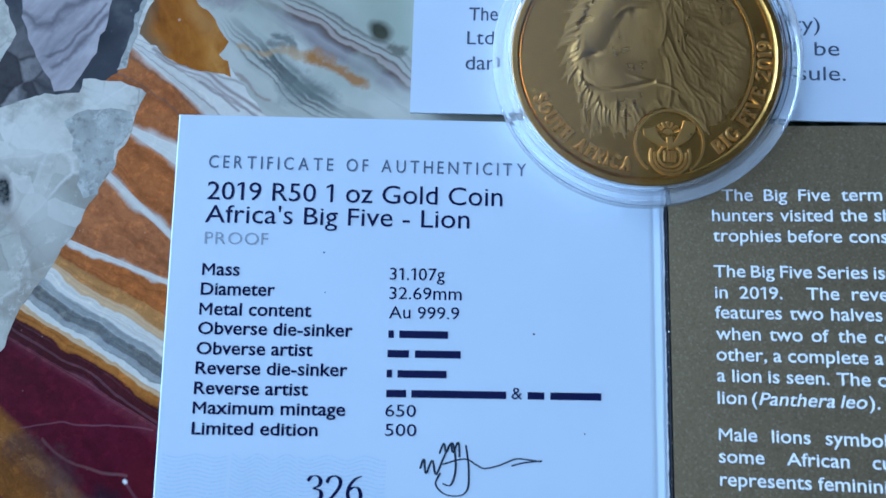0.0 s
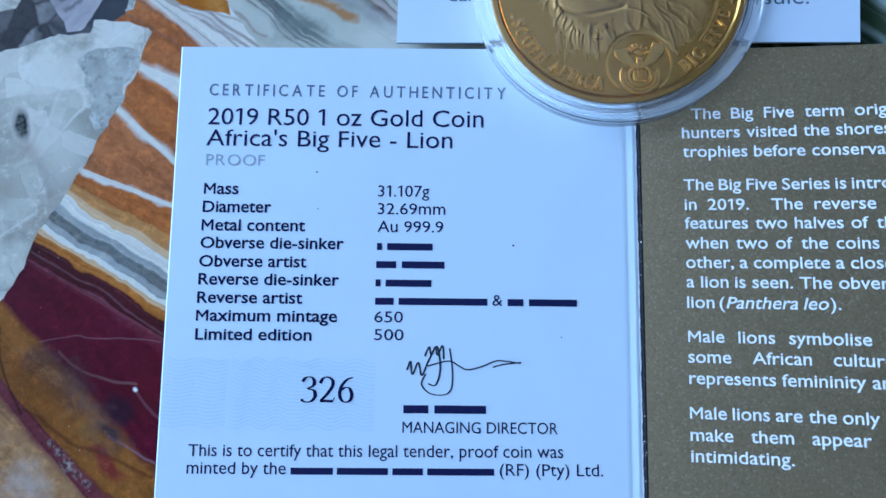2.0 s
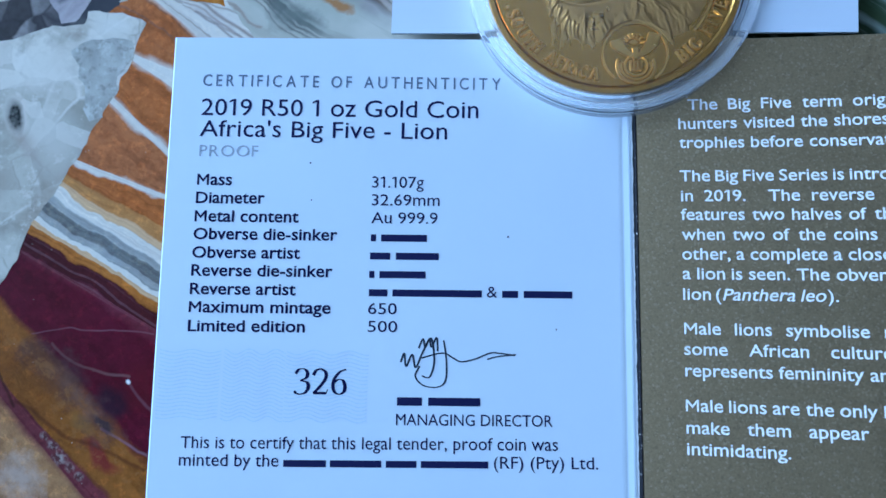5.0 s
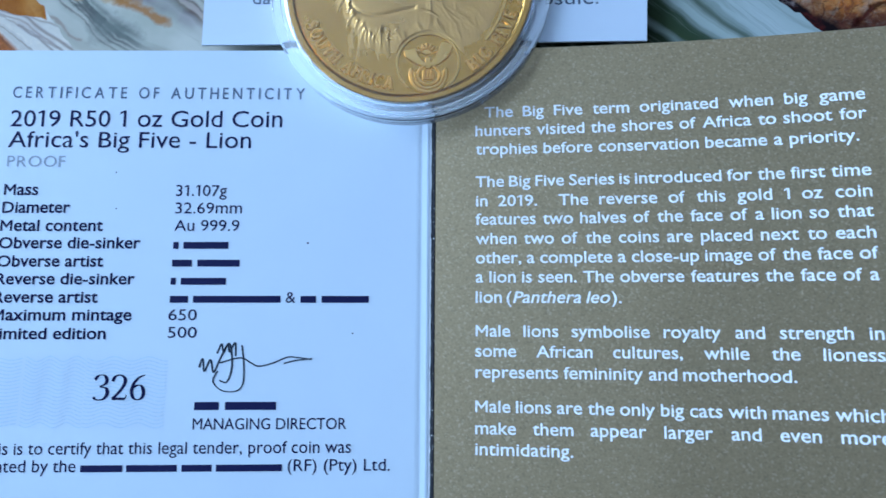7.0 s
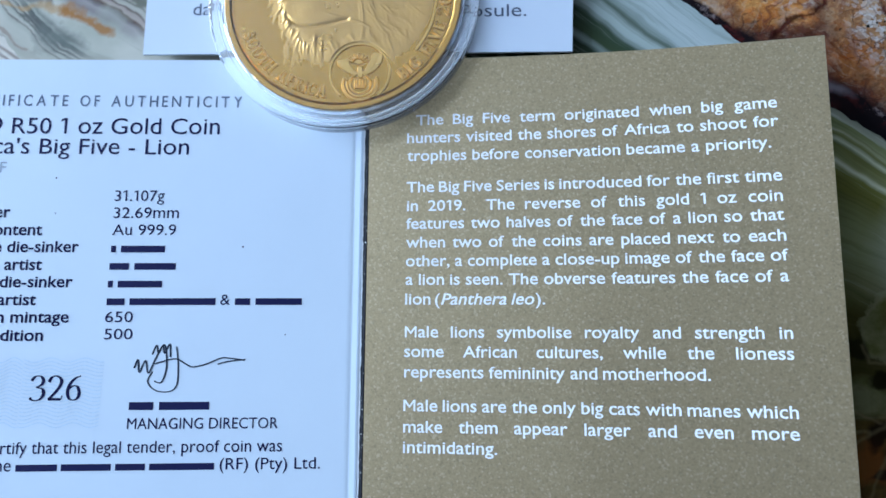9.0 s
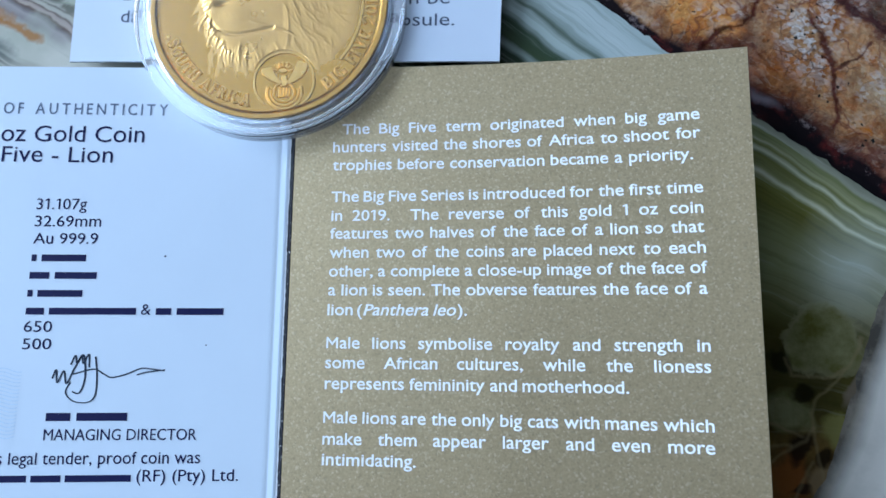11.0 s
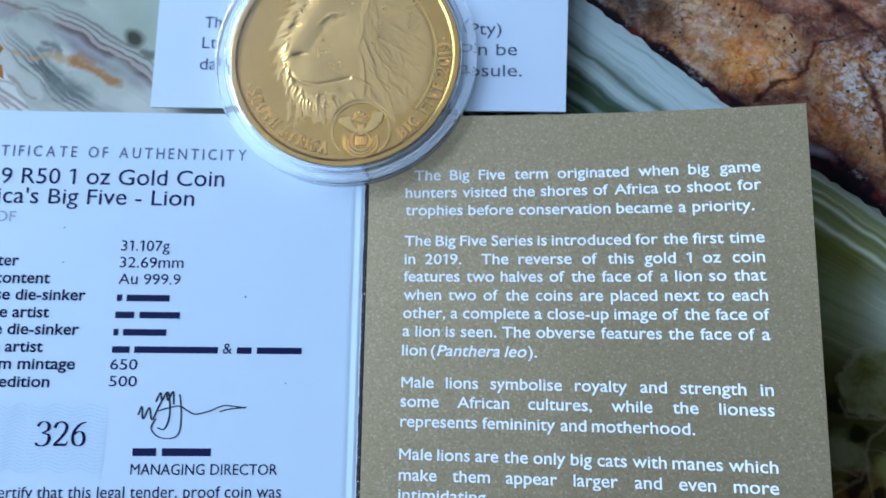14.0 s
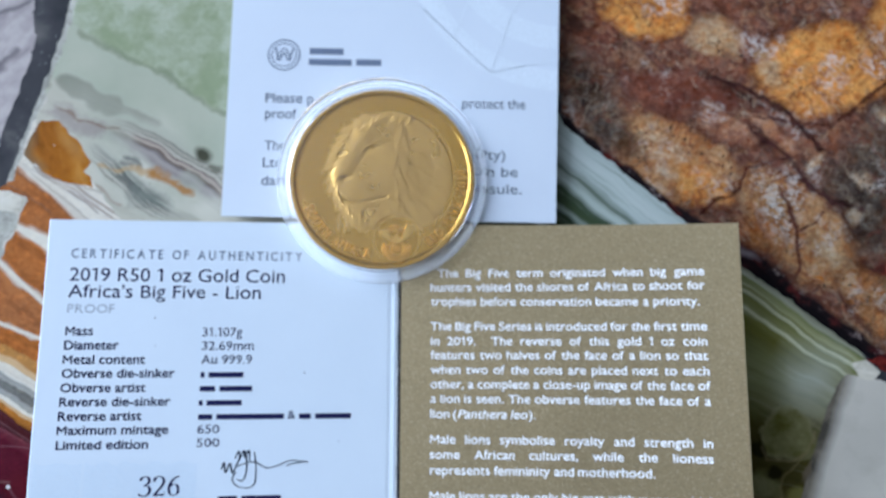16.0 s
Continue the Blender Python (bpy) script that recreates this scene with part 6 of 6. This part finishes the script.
def relief_sheet():
    """Raised masses with locks that stream outwards from them."""
    g, rnd = Relief(330, 13.4), random.Random(11)
    x, y = g.x, g.y
    r, off = np.hypot(x, y), np.hypot(x - 2.2, y - 1.2)
    g.h += 0.05 + 0.13 * smooth(11.5, 3.0, np.hypot((x + 1.0) * 1.05, y - 1.0))
    for m in ((-2.6, 8.6, 3.4, 3.0, 0, 0.10), (-8.1, 0.2, 1.2, 0.9, 0, 0.10), (-4.4, -1.9, 3.1, 1.8, -6, 0.17), (-8.1, -1.9, 0.9, 1.1, 0, 0.09), (-5.3, -5.7, 2.3, 1.1, 4, 0.11), (1.0, 1.6, 2.8, 4.6, -8, 0.07),
              (3.6, 11.0, 1.7, 1.5, 0, 0.10), (3.6, 10.8, 0.8, 0.7, 0, -0.08), (-7.4, 4.3, 0.9, 0.5, 25, -0.14), (-2.0, 5.3, 1.5, 0.5, 14, -0.13), (-2.0, 5.3, 0.5, 0.38, 0, 0.08), (-6.5, -0.1, 1.0, 0.34, 12, -0.24),
              (-9.0, 5.4, 0.8, 1.2, 20, 0.05)):
        g.mound(*m)
    g.ridge([(-3.4, 8.2), (-5.2, 5.0), (-7.0, 1.8), (-7.9, 0.3)], 1.7, 0.12)
    g.ridge([(-8.6, 2.6), (-9.2, 0.8), (-9.1, -0.6), (-8.4, -1.4)], 0.3, -0.07)
    g.ridge([(-3.7, 4.8), (-2.3, 5.95), (-0.6, 6.1)], 0.26, 0.06)
    g.ridge([(-3.0, 4.2), (-4.2, 2.3), (-4.9, 0.9)], 0.6, -0.035)
    g.ridge([(-7.7, -2.7), (-6.6, -3.8), (-4.2, -4.4), (-1.5, -4.0), (0.9, -3.4)], 0.24, -0.13)
    g.ridge([(-8.9, -0.9), (-8.2, -3.2), (-7.3, -5.6)], 0.3, -0.08)
    for k in range(5):
        g.ridge([(-2.2 + 0.5 * k, -2.5 - 0.25 * k), (0.4 + 0.6 * k, -3.2 - 0.2 * k), (2.0 + 0.5 * k, -3.3 - 0.35 * k)], 0.12, 0.03)
    for k in range(36):         # ragged outer fringe
        a = 124 + 3.3 * k + rnd.uniform(-1, 1)
        q = 10.7 + rnd.uniform(-0.3, 0.3)
        g.lock(2.2 + q * math.cos(radians(a)), 1.2 + q * math.sin(radians(a)), a + 14 + rnd.uniform(-10, 22), rnd.uniform(1.7, 2.6), rnd.uniform(0.75, 1.1), rnd.uniform(0.10, 0.17), rnd.uniform(10, 75), True)
    for k in range(30):         # a second row within it
        a = 128 + 3.8 * k + rnd.uniform(-1.5, 1.5)
        q = 9.3 + rnd.uniform(-0.4, 0.4)
        px, py = 2.2 + q * math.cos(radians(a)), 1.2 + q * math.sin(radians(a))
        if px < -7.9 or py < -5.5 or py > 8.0:
            g.lock(px, py, a + rnd.uniform(0, 30), rnd.uniform(2.0, 3.0), rnd.uniform(0.6, 0.95), rnd.uniform(0.06, 0.12), rnd.uniform(-10, 70))
    for k in range(40):         # below
        px = -7.2 + 0.27 * k + rnd.uniform(-0.3, 0.3)
        g.lock(px, -6.6 + rnd.uniform(-0.7, 1.0) + 0.12 * max(0.0, px), -108 + 1.3 * k + rnd.uniform(-12, 12), rnd.uniform(3.0, 5.2), rnd.uniform(0.6, 1.0), rnd.uniform(0.045, 0.085), rnd.uniform(-50, 50))
    for k in range(22):         # beside the cheek
        py = 10.0 - 0.75 * k + rnd.uniform(-0.4, 0.4)
        g.lock(3.0 + rnd.uniform(-0.8, 1.2), py, -72 + rnd.uniform(-16, 14), rnd.uniform(3.0, 5.5), rnd.uniform(0.5, 0.9), rnd.uniform(0.035, 0.065), rnd.uniform(-45, 50))
    for k in range(74):         # long low strands to the far side
        py = 11.0 - 0.29 * k + rnd.uniform(-0.5, 0.5)
        g.lock(rnd.uniform(3.5, 9.0), py, 12 - 1.3 * k + rnd.uniform(-22, 22), rnd.uniform(2.5, 5.0), rnd.uniform(0.6, 1.1), rnd.uniform(0.022, 0.055), rnd.uniform(-45, 25))
    for k in range(16):         # above
        g.lock(-8.0 + 0.8 * k, 9.6 + rnd.uniform(-0.8, 0.8), 125 - 5.0 * k + rnd.uniform(-12, 12), rnd.uniform(2.0, 3.2), rnd.uniform(0.6, 0.95), rnd.uniform(0.05, 0.10), rnd.uniform(-40, 40))
    fur = np.array([noise.noise(Vector((px * 2.6 + 0.8 * py, py * 0.9, 3.0))) + 0.5 * noise.noise(Vector((px * 6.0, py * 3.2, 8.0))) for px, py in zip(x.flat, y.flat)]).reshape(x.shape)
    body_of = 1.0 - smooth(9.6, 12.2, off)
    h = body_of * (g.h + 0.010 * fur) + np.maximum(g.locks, 0.0) * (0.55 + 0.45 * body_of)
    h *= (1.0 - smooth(12.3, 12.75, r)) * smooth(EMB[2], EMB[2] + 0.35, np.hypot(x - EMB[0], y - EMB[1]))
    keep = h > 0.004
    vs, index, fs = [], {}, []
    n = g.n
    cell = keep[:-1, :-1] | keep[1:, :-1] | keep[:-1, 1:] | keep[1:, 1:]
    for j, i in zip(*np.nonzero(cell)):
        quad_of = []
        for jj, ii in ((j, i), (j, i + 1), (j + 1, i + 1), (j + 1, i)):
            if (jj, ii) not in index:
                index[jj, ii] = len(vs)
                vs.append((x[jj, ii] * U, y[jj, ii] * U, (FIELD - 0.012 + h[jj, ii]) * U))
            quad_of.append(index[jj, ii])
        fs.append(tuple(quad_of))
    return mesh_object("relief", vs, fs, M_GOLD_RELIEF, coin, "frosted raised relief of plain masses and flowing ridges", True)


relief_sheet()


def raised(name, vs2, fs2, z, height, mat, label=""):
    """Flat shapes made into low solids on the coin's face."""
    n = len(vs2)
    verts = [(x * U, y * U, z * U) for x, y in vs2] + [(x * U, y * U, (z + height) * U) for x, y in vs2]
    faces = [tuple(i + n for i in q) for q in fs2]
    count = {}
    for q in fs2:
        for a, b in zip(q, q[1:] + q[:1]):
            count[a, b] = count.get((a, b), 0) + 1
    for a, b in count:
        if (b, a) not in count:
            faces.append((a, b, b + n, a + n))
    return mesh_object(name, verts, faces, mat, coin, label)


def stacked(name, shapes, height, mat, label="", flare=0.13):
    """Overlapping low solids as one part, each a hair higher than the one before."""
    verts, faces = [], []
    for k, (v, f) in enumerate(shapes):
        n, m = len(v), len(verts)
        z = FIELD + height + 0.006 * (k % 9)
        edges, area = set(), 0.0
        for q in f:
            faces.append(tuple(i + n + m for i in q))
            edges.update(zip(q, q[1:] + q[:1]))
            area += sum(v[a][0] * v[b][1] - v[b][0] * v[a][1] for a, b in zip(q, q[1:] + q[:1]))
        out = [[0.0, 0.0] for _ in v]       # the sides flare towards the foot, as struck metal does
        for a, b in sorted(edges):
            if (b, a) not in edges:
                ex, ey = v[b][0] - v[a][0], v[b][1] - v[a][1]
                w = math.copysign(1.0, area) / (math.hypot(ex, ey) or 1.0)
                for i in (a, b):
                    out[i][0] += ey * w
                    out[i][1] -= ex * w
        foot = [(x + flare * ox / (math.hypot(ox, oy) or 1.0), y + flare * oy / (math.hypot(ox, oy) or 1.0)) for (x, y), (ox, oy) in zip(v, out)]
        verts += [(x * U, y * U, FIELD * U) for x, y in foot] + [(x * U, y * U, z * U) for x, y in v]
        faces += [(a + m, b + m, b + n + m, a + n + m) for a, b in sorted(edges) if (b, a) not in edges]
    return mesh_object(name, verts, faces, mat, coin, label)


def ring_stroke(cx, cy, rx, ry, a0, a1, thin, thick):
    return stroke([(cx + rx * math.cos(radians(a0 + (a1 - a0) * k / 8)), cy + ry * math.sin(radians(a0 + (a1 - a0) * k / 8))) for k in range(9)], thin, thick)


def flat(x0, x1, y, w=0.075):
    return stroke([(x0, y), ((x0 + x1) / 2, y), (x1, y)], w, w)


def stem(x, y0=0.0, y1=1.0, w=0.15):
    return stroke([(x, y1), (x, (y0 + y1) / 2), (x, y0)], w, w)


def serifs(*places):
    return [flat(x - 0.13, x + 0.13, y, 0.06) for x, y in places]


ROMAN = {
    "S": [stroke([(0.50, 0.78), (0.40, 0.95), (0.22, 0.97), (0.09, 0.80), (0.16, 0.61), (0.38, 0.44), (0.50, 0.24), (0.38, 0.04), (0.20, 0.02), (0.06, 0.20)], 0.09, 0.13)],
    "O": [ring_stroke(0.38, 0.5, 0.31, 0.46, 0, 360, 0.06, 0.15)],
    "U": [stroke([(0.12, 1.0), (0.12, 0.40), (0.20, 0.10), (0.37, 0.03), (0.54, 0.12), (0.60, 0.42), (0.60, 1.0)], 0.07, 0.14), *serifs((0.12, 0.97), (0.60, 0.97))],
    "T": [stem(0.33), flat(0.02, 0.64, 0.95), *serifs((0.33, 0.03)), stem(0.03, 0.80, 0.98, 0.05), stem(0.63, 0.80, 0.98, 0.05)],
    "H": [stem(0.14), stem(0.62), flat(0.14, 0.62, 0.52), *serifs((0.14, 0.03), (0.62, 0.03), (0.14, 0.97), (0.62, 0.97))],
    "A": [stroke([(0.07, 0.0), (0.21, 0.5), (0.35, 1.0)], 0.07, 0.07), stroke([(0.35, 1.0), (0.49, 0.5), (0.63, 0.0)], 0.14, 0.15), flat(0.17, 0.53, 0.34), *serifs((0.07, 0.03), (0.63, 0.03))],
    "F": [stem(0.14), flat(0.14, 0.56, 0.95), flat(0.14, 0.44, 0.52), *serifs((0.14, 0.03), (0.14, 0.97)), stem(0.55, 0.78, 0.98, 0.05)],
    "R": [stem(0.14), ring_stroke(0.26, 0.74, 0.24, 0.23, 90, -90, 0.06, 0.14), flat(0.14, 0.28, 0.96), flat(0.14, 0.28, 0.50), stroke([(0.30, 0.50), (0.45, 0.25), (0.62, 0.02)], 0.10, 0.14), *serifs((0.14, 0.03))],
    "I": [stem(0.16), *serifs((0.16, 0.03), (0.16, 0.97))],
    "C": [ring_stroke(0.38, 0.5, 0.30, 0.46, 48, 312, 0.06, 0.15), stem(0.58, 0.74, 0.95, 0.06)],
    "B": [stem(0.14), ring_stroke(0.26, 0.75, 0.22, 0.22, 90, -90, 0.06, 0.13), ring_stroke(0.27, 0.27, 0.27, 0.24, 90, -90, 0.06, 0.14), flat(0.10, 0.28, 0.96), flat(0.14, 0.28, 0.52), flat(0.10, 0.28, 0.04)],
    "G": [ring_stroke(0.38, 0.5, 0.30, 0.46, 48, 330, 0.06, 0.15), stem(0.62, 0.06, 0.42, 0.13), flat(0.48, 0.74, 0.42, 0.06)],
    "V": [stroke([(0.05, 1.0), (0.19, 0.5), (0.33, 0.0)], 0.14, 0.15), stroke([(0.33, 0.0), (0.47, 0.5), (0.60, 1.0)], 0.06, 0.07), *serifs((0.05, 0.97), (0.60, 0.97))],
    "E": [stem(0.14), flat(0.06, 0.56, 0.95), flat(0.14, 0.44, 0.52), flat(0.06, 0.58, 0.04), stem(0.55, 0.78, 0.98, 0.05), stem(0.57, 0.02, 0.22, 0.05)],
    "0": [ring_stroke(0.32, 0.5, 0.25, 0.46, 0, 360, 0.06, 0.14)],
    "1": [stem(0.24), stroke([(0.08, 0.84), (0.16, 0.89), (0.24, 0.97)], 0.06, 0.06), *serifs((0.24, 0.03))],
    "9": [ring_stroke(0.31, 0.68, 0.22, 0.28, 0, 360, 0.06, 0.13), stroke([(0.54, 0.68), (0.50, 0.35), (0.36, 0.10), (0.14, 0.02)], 0.06, 0.13)],
    "2": [DIGITS["2"]],
}


def legend(body, radius, start, end, cap, spare=0.17):
    """Serif capitals set round the rim, their feet towards the edge."""
    shapes, widths = [], []
    for ch in body:
        if ch == " ":
            widths.append(0.24)
            shapes.append(None)
            continue
        xs = [p[0] for v, _ in ROMAN[ch] for p in v]
        lo, hi = min(xs), max(xs)
        shapes.append([([(p[0] - lo, p[1]) for p in v], f) for v, f in ROMAN[ch]])
        widths.append(hi - lo)
    total = sum(widths) + spare * (len(body) - 1)
    at, out = 0.0, []
    k = math.radians(abs(end - start)) * radius / total
    for sh, w in zip(shapes, widths):
        if sh:
            a = math.radians(start + (end - start) * (at + w / 2) / total)
            c, d = math.cos(a), math.sin(a)
            for v, f in sh:
                out.append(([((radius + cap / 2 - y * cap) * c - (x - w / 2) * k * d, (radius + cap / 2 - y * cap) * d + (x - w / 2) * k * c) for x, y in v], f))
        at += w + spare
    return stacked("lettering", out, 0.20, M_GOLD_FROST, "raised frosted serif lettering")


legend("SOUTH AFRICA", 13.75, 202.3, 263.4, 1.6)
legend("BIG FIVE 2019", 14.1, 305.6, 367.5, 1.6)
for a in (199.2, 370.5):
    raised("bead", *disc(14.2 * math.cos(radians(a)), 14.2 * math.sin(radians(a)), 0.26), FIELD, 0.14, M_GOLD_FROST)


def arc(cx, cy, r0, r1, a0, a1, n=64, sy=1.0):
    vs = []
    for i in range(n + 1):
        a = math.radians(a0 + (a1 - a0) * i / n)
        vs += [(cx + r0 * math.cos(a), cy + sy * r0 * math.sin(a)), (cx + r1 * math.cos(a), cy + sy * r1 * math.sin(a))]
    return vs, [(2 * i, 2 * i + 1, 2 * i + 3, 2 * i + 2) for i in range(n)]


raised("inner_ring", *arc(0, 0, 12.75, 13.05, -38, 62), FIELD, 0.15, M_GOLD_FROST, "thin raised arc")
raised("inner_ring", *arc(0, 0, 15.0, 15.2, 0, 360, 160), FIELD, 0.14, M_GOLD, "thin raised ring inside the rim")
raised("inner_ring", *arc(0, 0, 14.8, 15.1, 150, 178, 30), FIELD, 0.14, M_GOLD, "thin raised arc")
EX, EY = EMB[:2]
raised("emblem_ring", *arc(EX, EY, EMB[2] - 0.26, EMB[2], -52, 232, 72), FIELD, 0.22, M_GOLD_FROST, "raised round band, open below")
raised("emblem_field", *disc(EX, EY, EMB[2] - 0.2, 48), FIELD, 0.05, M_GOLD, "polished round field of the emblem")
shield = [arc(EX + 0.1, EY - 1.55, r0, r1, a0, a1, 48, 0.96) for r0, r1, a0, a1 in ((2.22, 2.46, 158, 382), (1.78, 1.98, 165, 375), (1.30, 1.46, 0, 360))]
for k in range(4):
    shield.append(stroke([(EX - 0.5 + 0.4 * k, EY - 0.95), (EX - 0.52 + 0.42 * k, EY - 1.55), (EX - 0.42 + 0.34 * k, EY - 2.2)], 0.14, 0.2))
stacked("emblem_shield", shield, 0.20, M_GOLD_FROST, "nested oval bands")
wings = []
for sgn, rise in ((-1, 0.0), (1, 0.55)):
    for k in range(6):          # two fans of short bars that spread upwards
        f = k / 5
        wings.append(stroke([(EX + sgn * (0.25 + 0.25 * f), EY - 0.15 - 0.2 * f), (EX + sgn * (0.8 + 0.9 * f), EY + 0.15 + 0.1 * f), (EX + sgn * (1.5 + 1.2 * f), EY + 1.0 + rise * (1.0 - 0.3 * f)),
                             (EX + sgn * (1.9 + 0.95 * f), EY + 1.9 + rise * 1.5 - 0.2 * f)], 0.26, 0.34))
wings.append(stroke([(EX, EY + 0.75), (EX + 0.05, EY + 0.2), (EX + 0.1, EY - 0.7)], 0.4, 0.6))
stacked("emblem_fan", wings, 0.22, M_GOLD_FROST, "two fans of raised bars")
rays = [arc(EX - 0.2, EY + 1.15, 0.0, 0.62, 20, 160, 20)]
for k in range(7):
    a = radians(22 + 136 * k / 6)
    c, d = math.cos(a), math.sin(a)
    rays.append(stroke([(EX - 0.2 + 0.85 * c, EY + 1.15 + 0.85 * d), (EX - 0.2 + 1.1 * c, EY + 1.15 + 1.1 * d), (EX - 0.2 + 1.5 * c, EY + 1.15 + 1.5 * d)], 0.16, 0.22))
stacked("emblem_rays", rays, 0.20, M_GOLD_FROST, "half disc with short raised rays")

capsule = thing("coin_capsule", "round clear acrylic capsule around the gold coin", "capsule")
capsule.location = (COIN_X * U, COIN_Y * U, 2.98 * U)
v, f = lathe([(0.01, 0.0), (17.6, 0.0), (18.45, 0.25), (18.7, 0.7), (18.7, 2.05), (18.55, 2.2), (17.55, 2.2), (17.4, 2.05), (17.4, 1.5), (16.62, 1.4), (16.5, 0.6), (0.01, 0.6)], 180)
base = mesh_object("base", v, f, M_ACRYLIC_MILKY, capsule, "slightly milky lower shell", True)
v, f = lathe([(0.01, 3.05), (16.4, 3.05), (16.62, 2.9), (16.7, 1.75), (17.25, 1.75), (17.32, 2.3), (18.5, 2.3), (18.66, 2.42), (18.66, 3.0), (18.3, 3.5), (17.7, 3.66), (0.01, 3.66)], 180)
lid = mesh_object("lid", v, f, M_ACRYLIC, capsule, "clear domed lid", True)
for ob in (base, lid):
    ob.visible_shadow = False
    ob.data.set_sharp_from_angle(angle=radians(32))
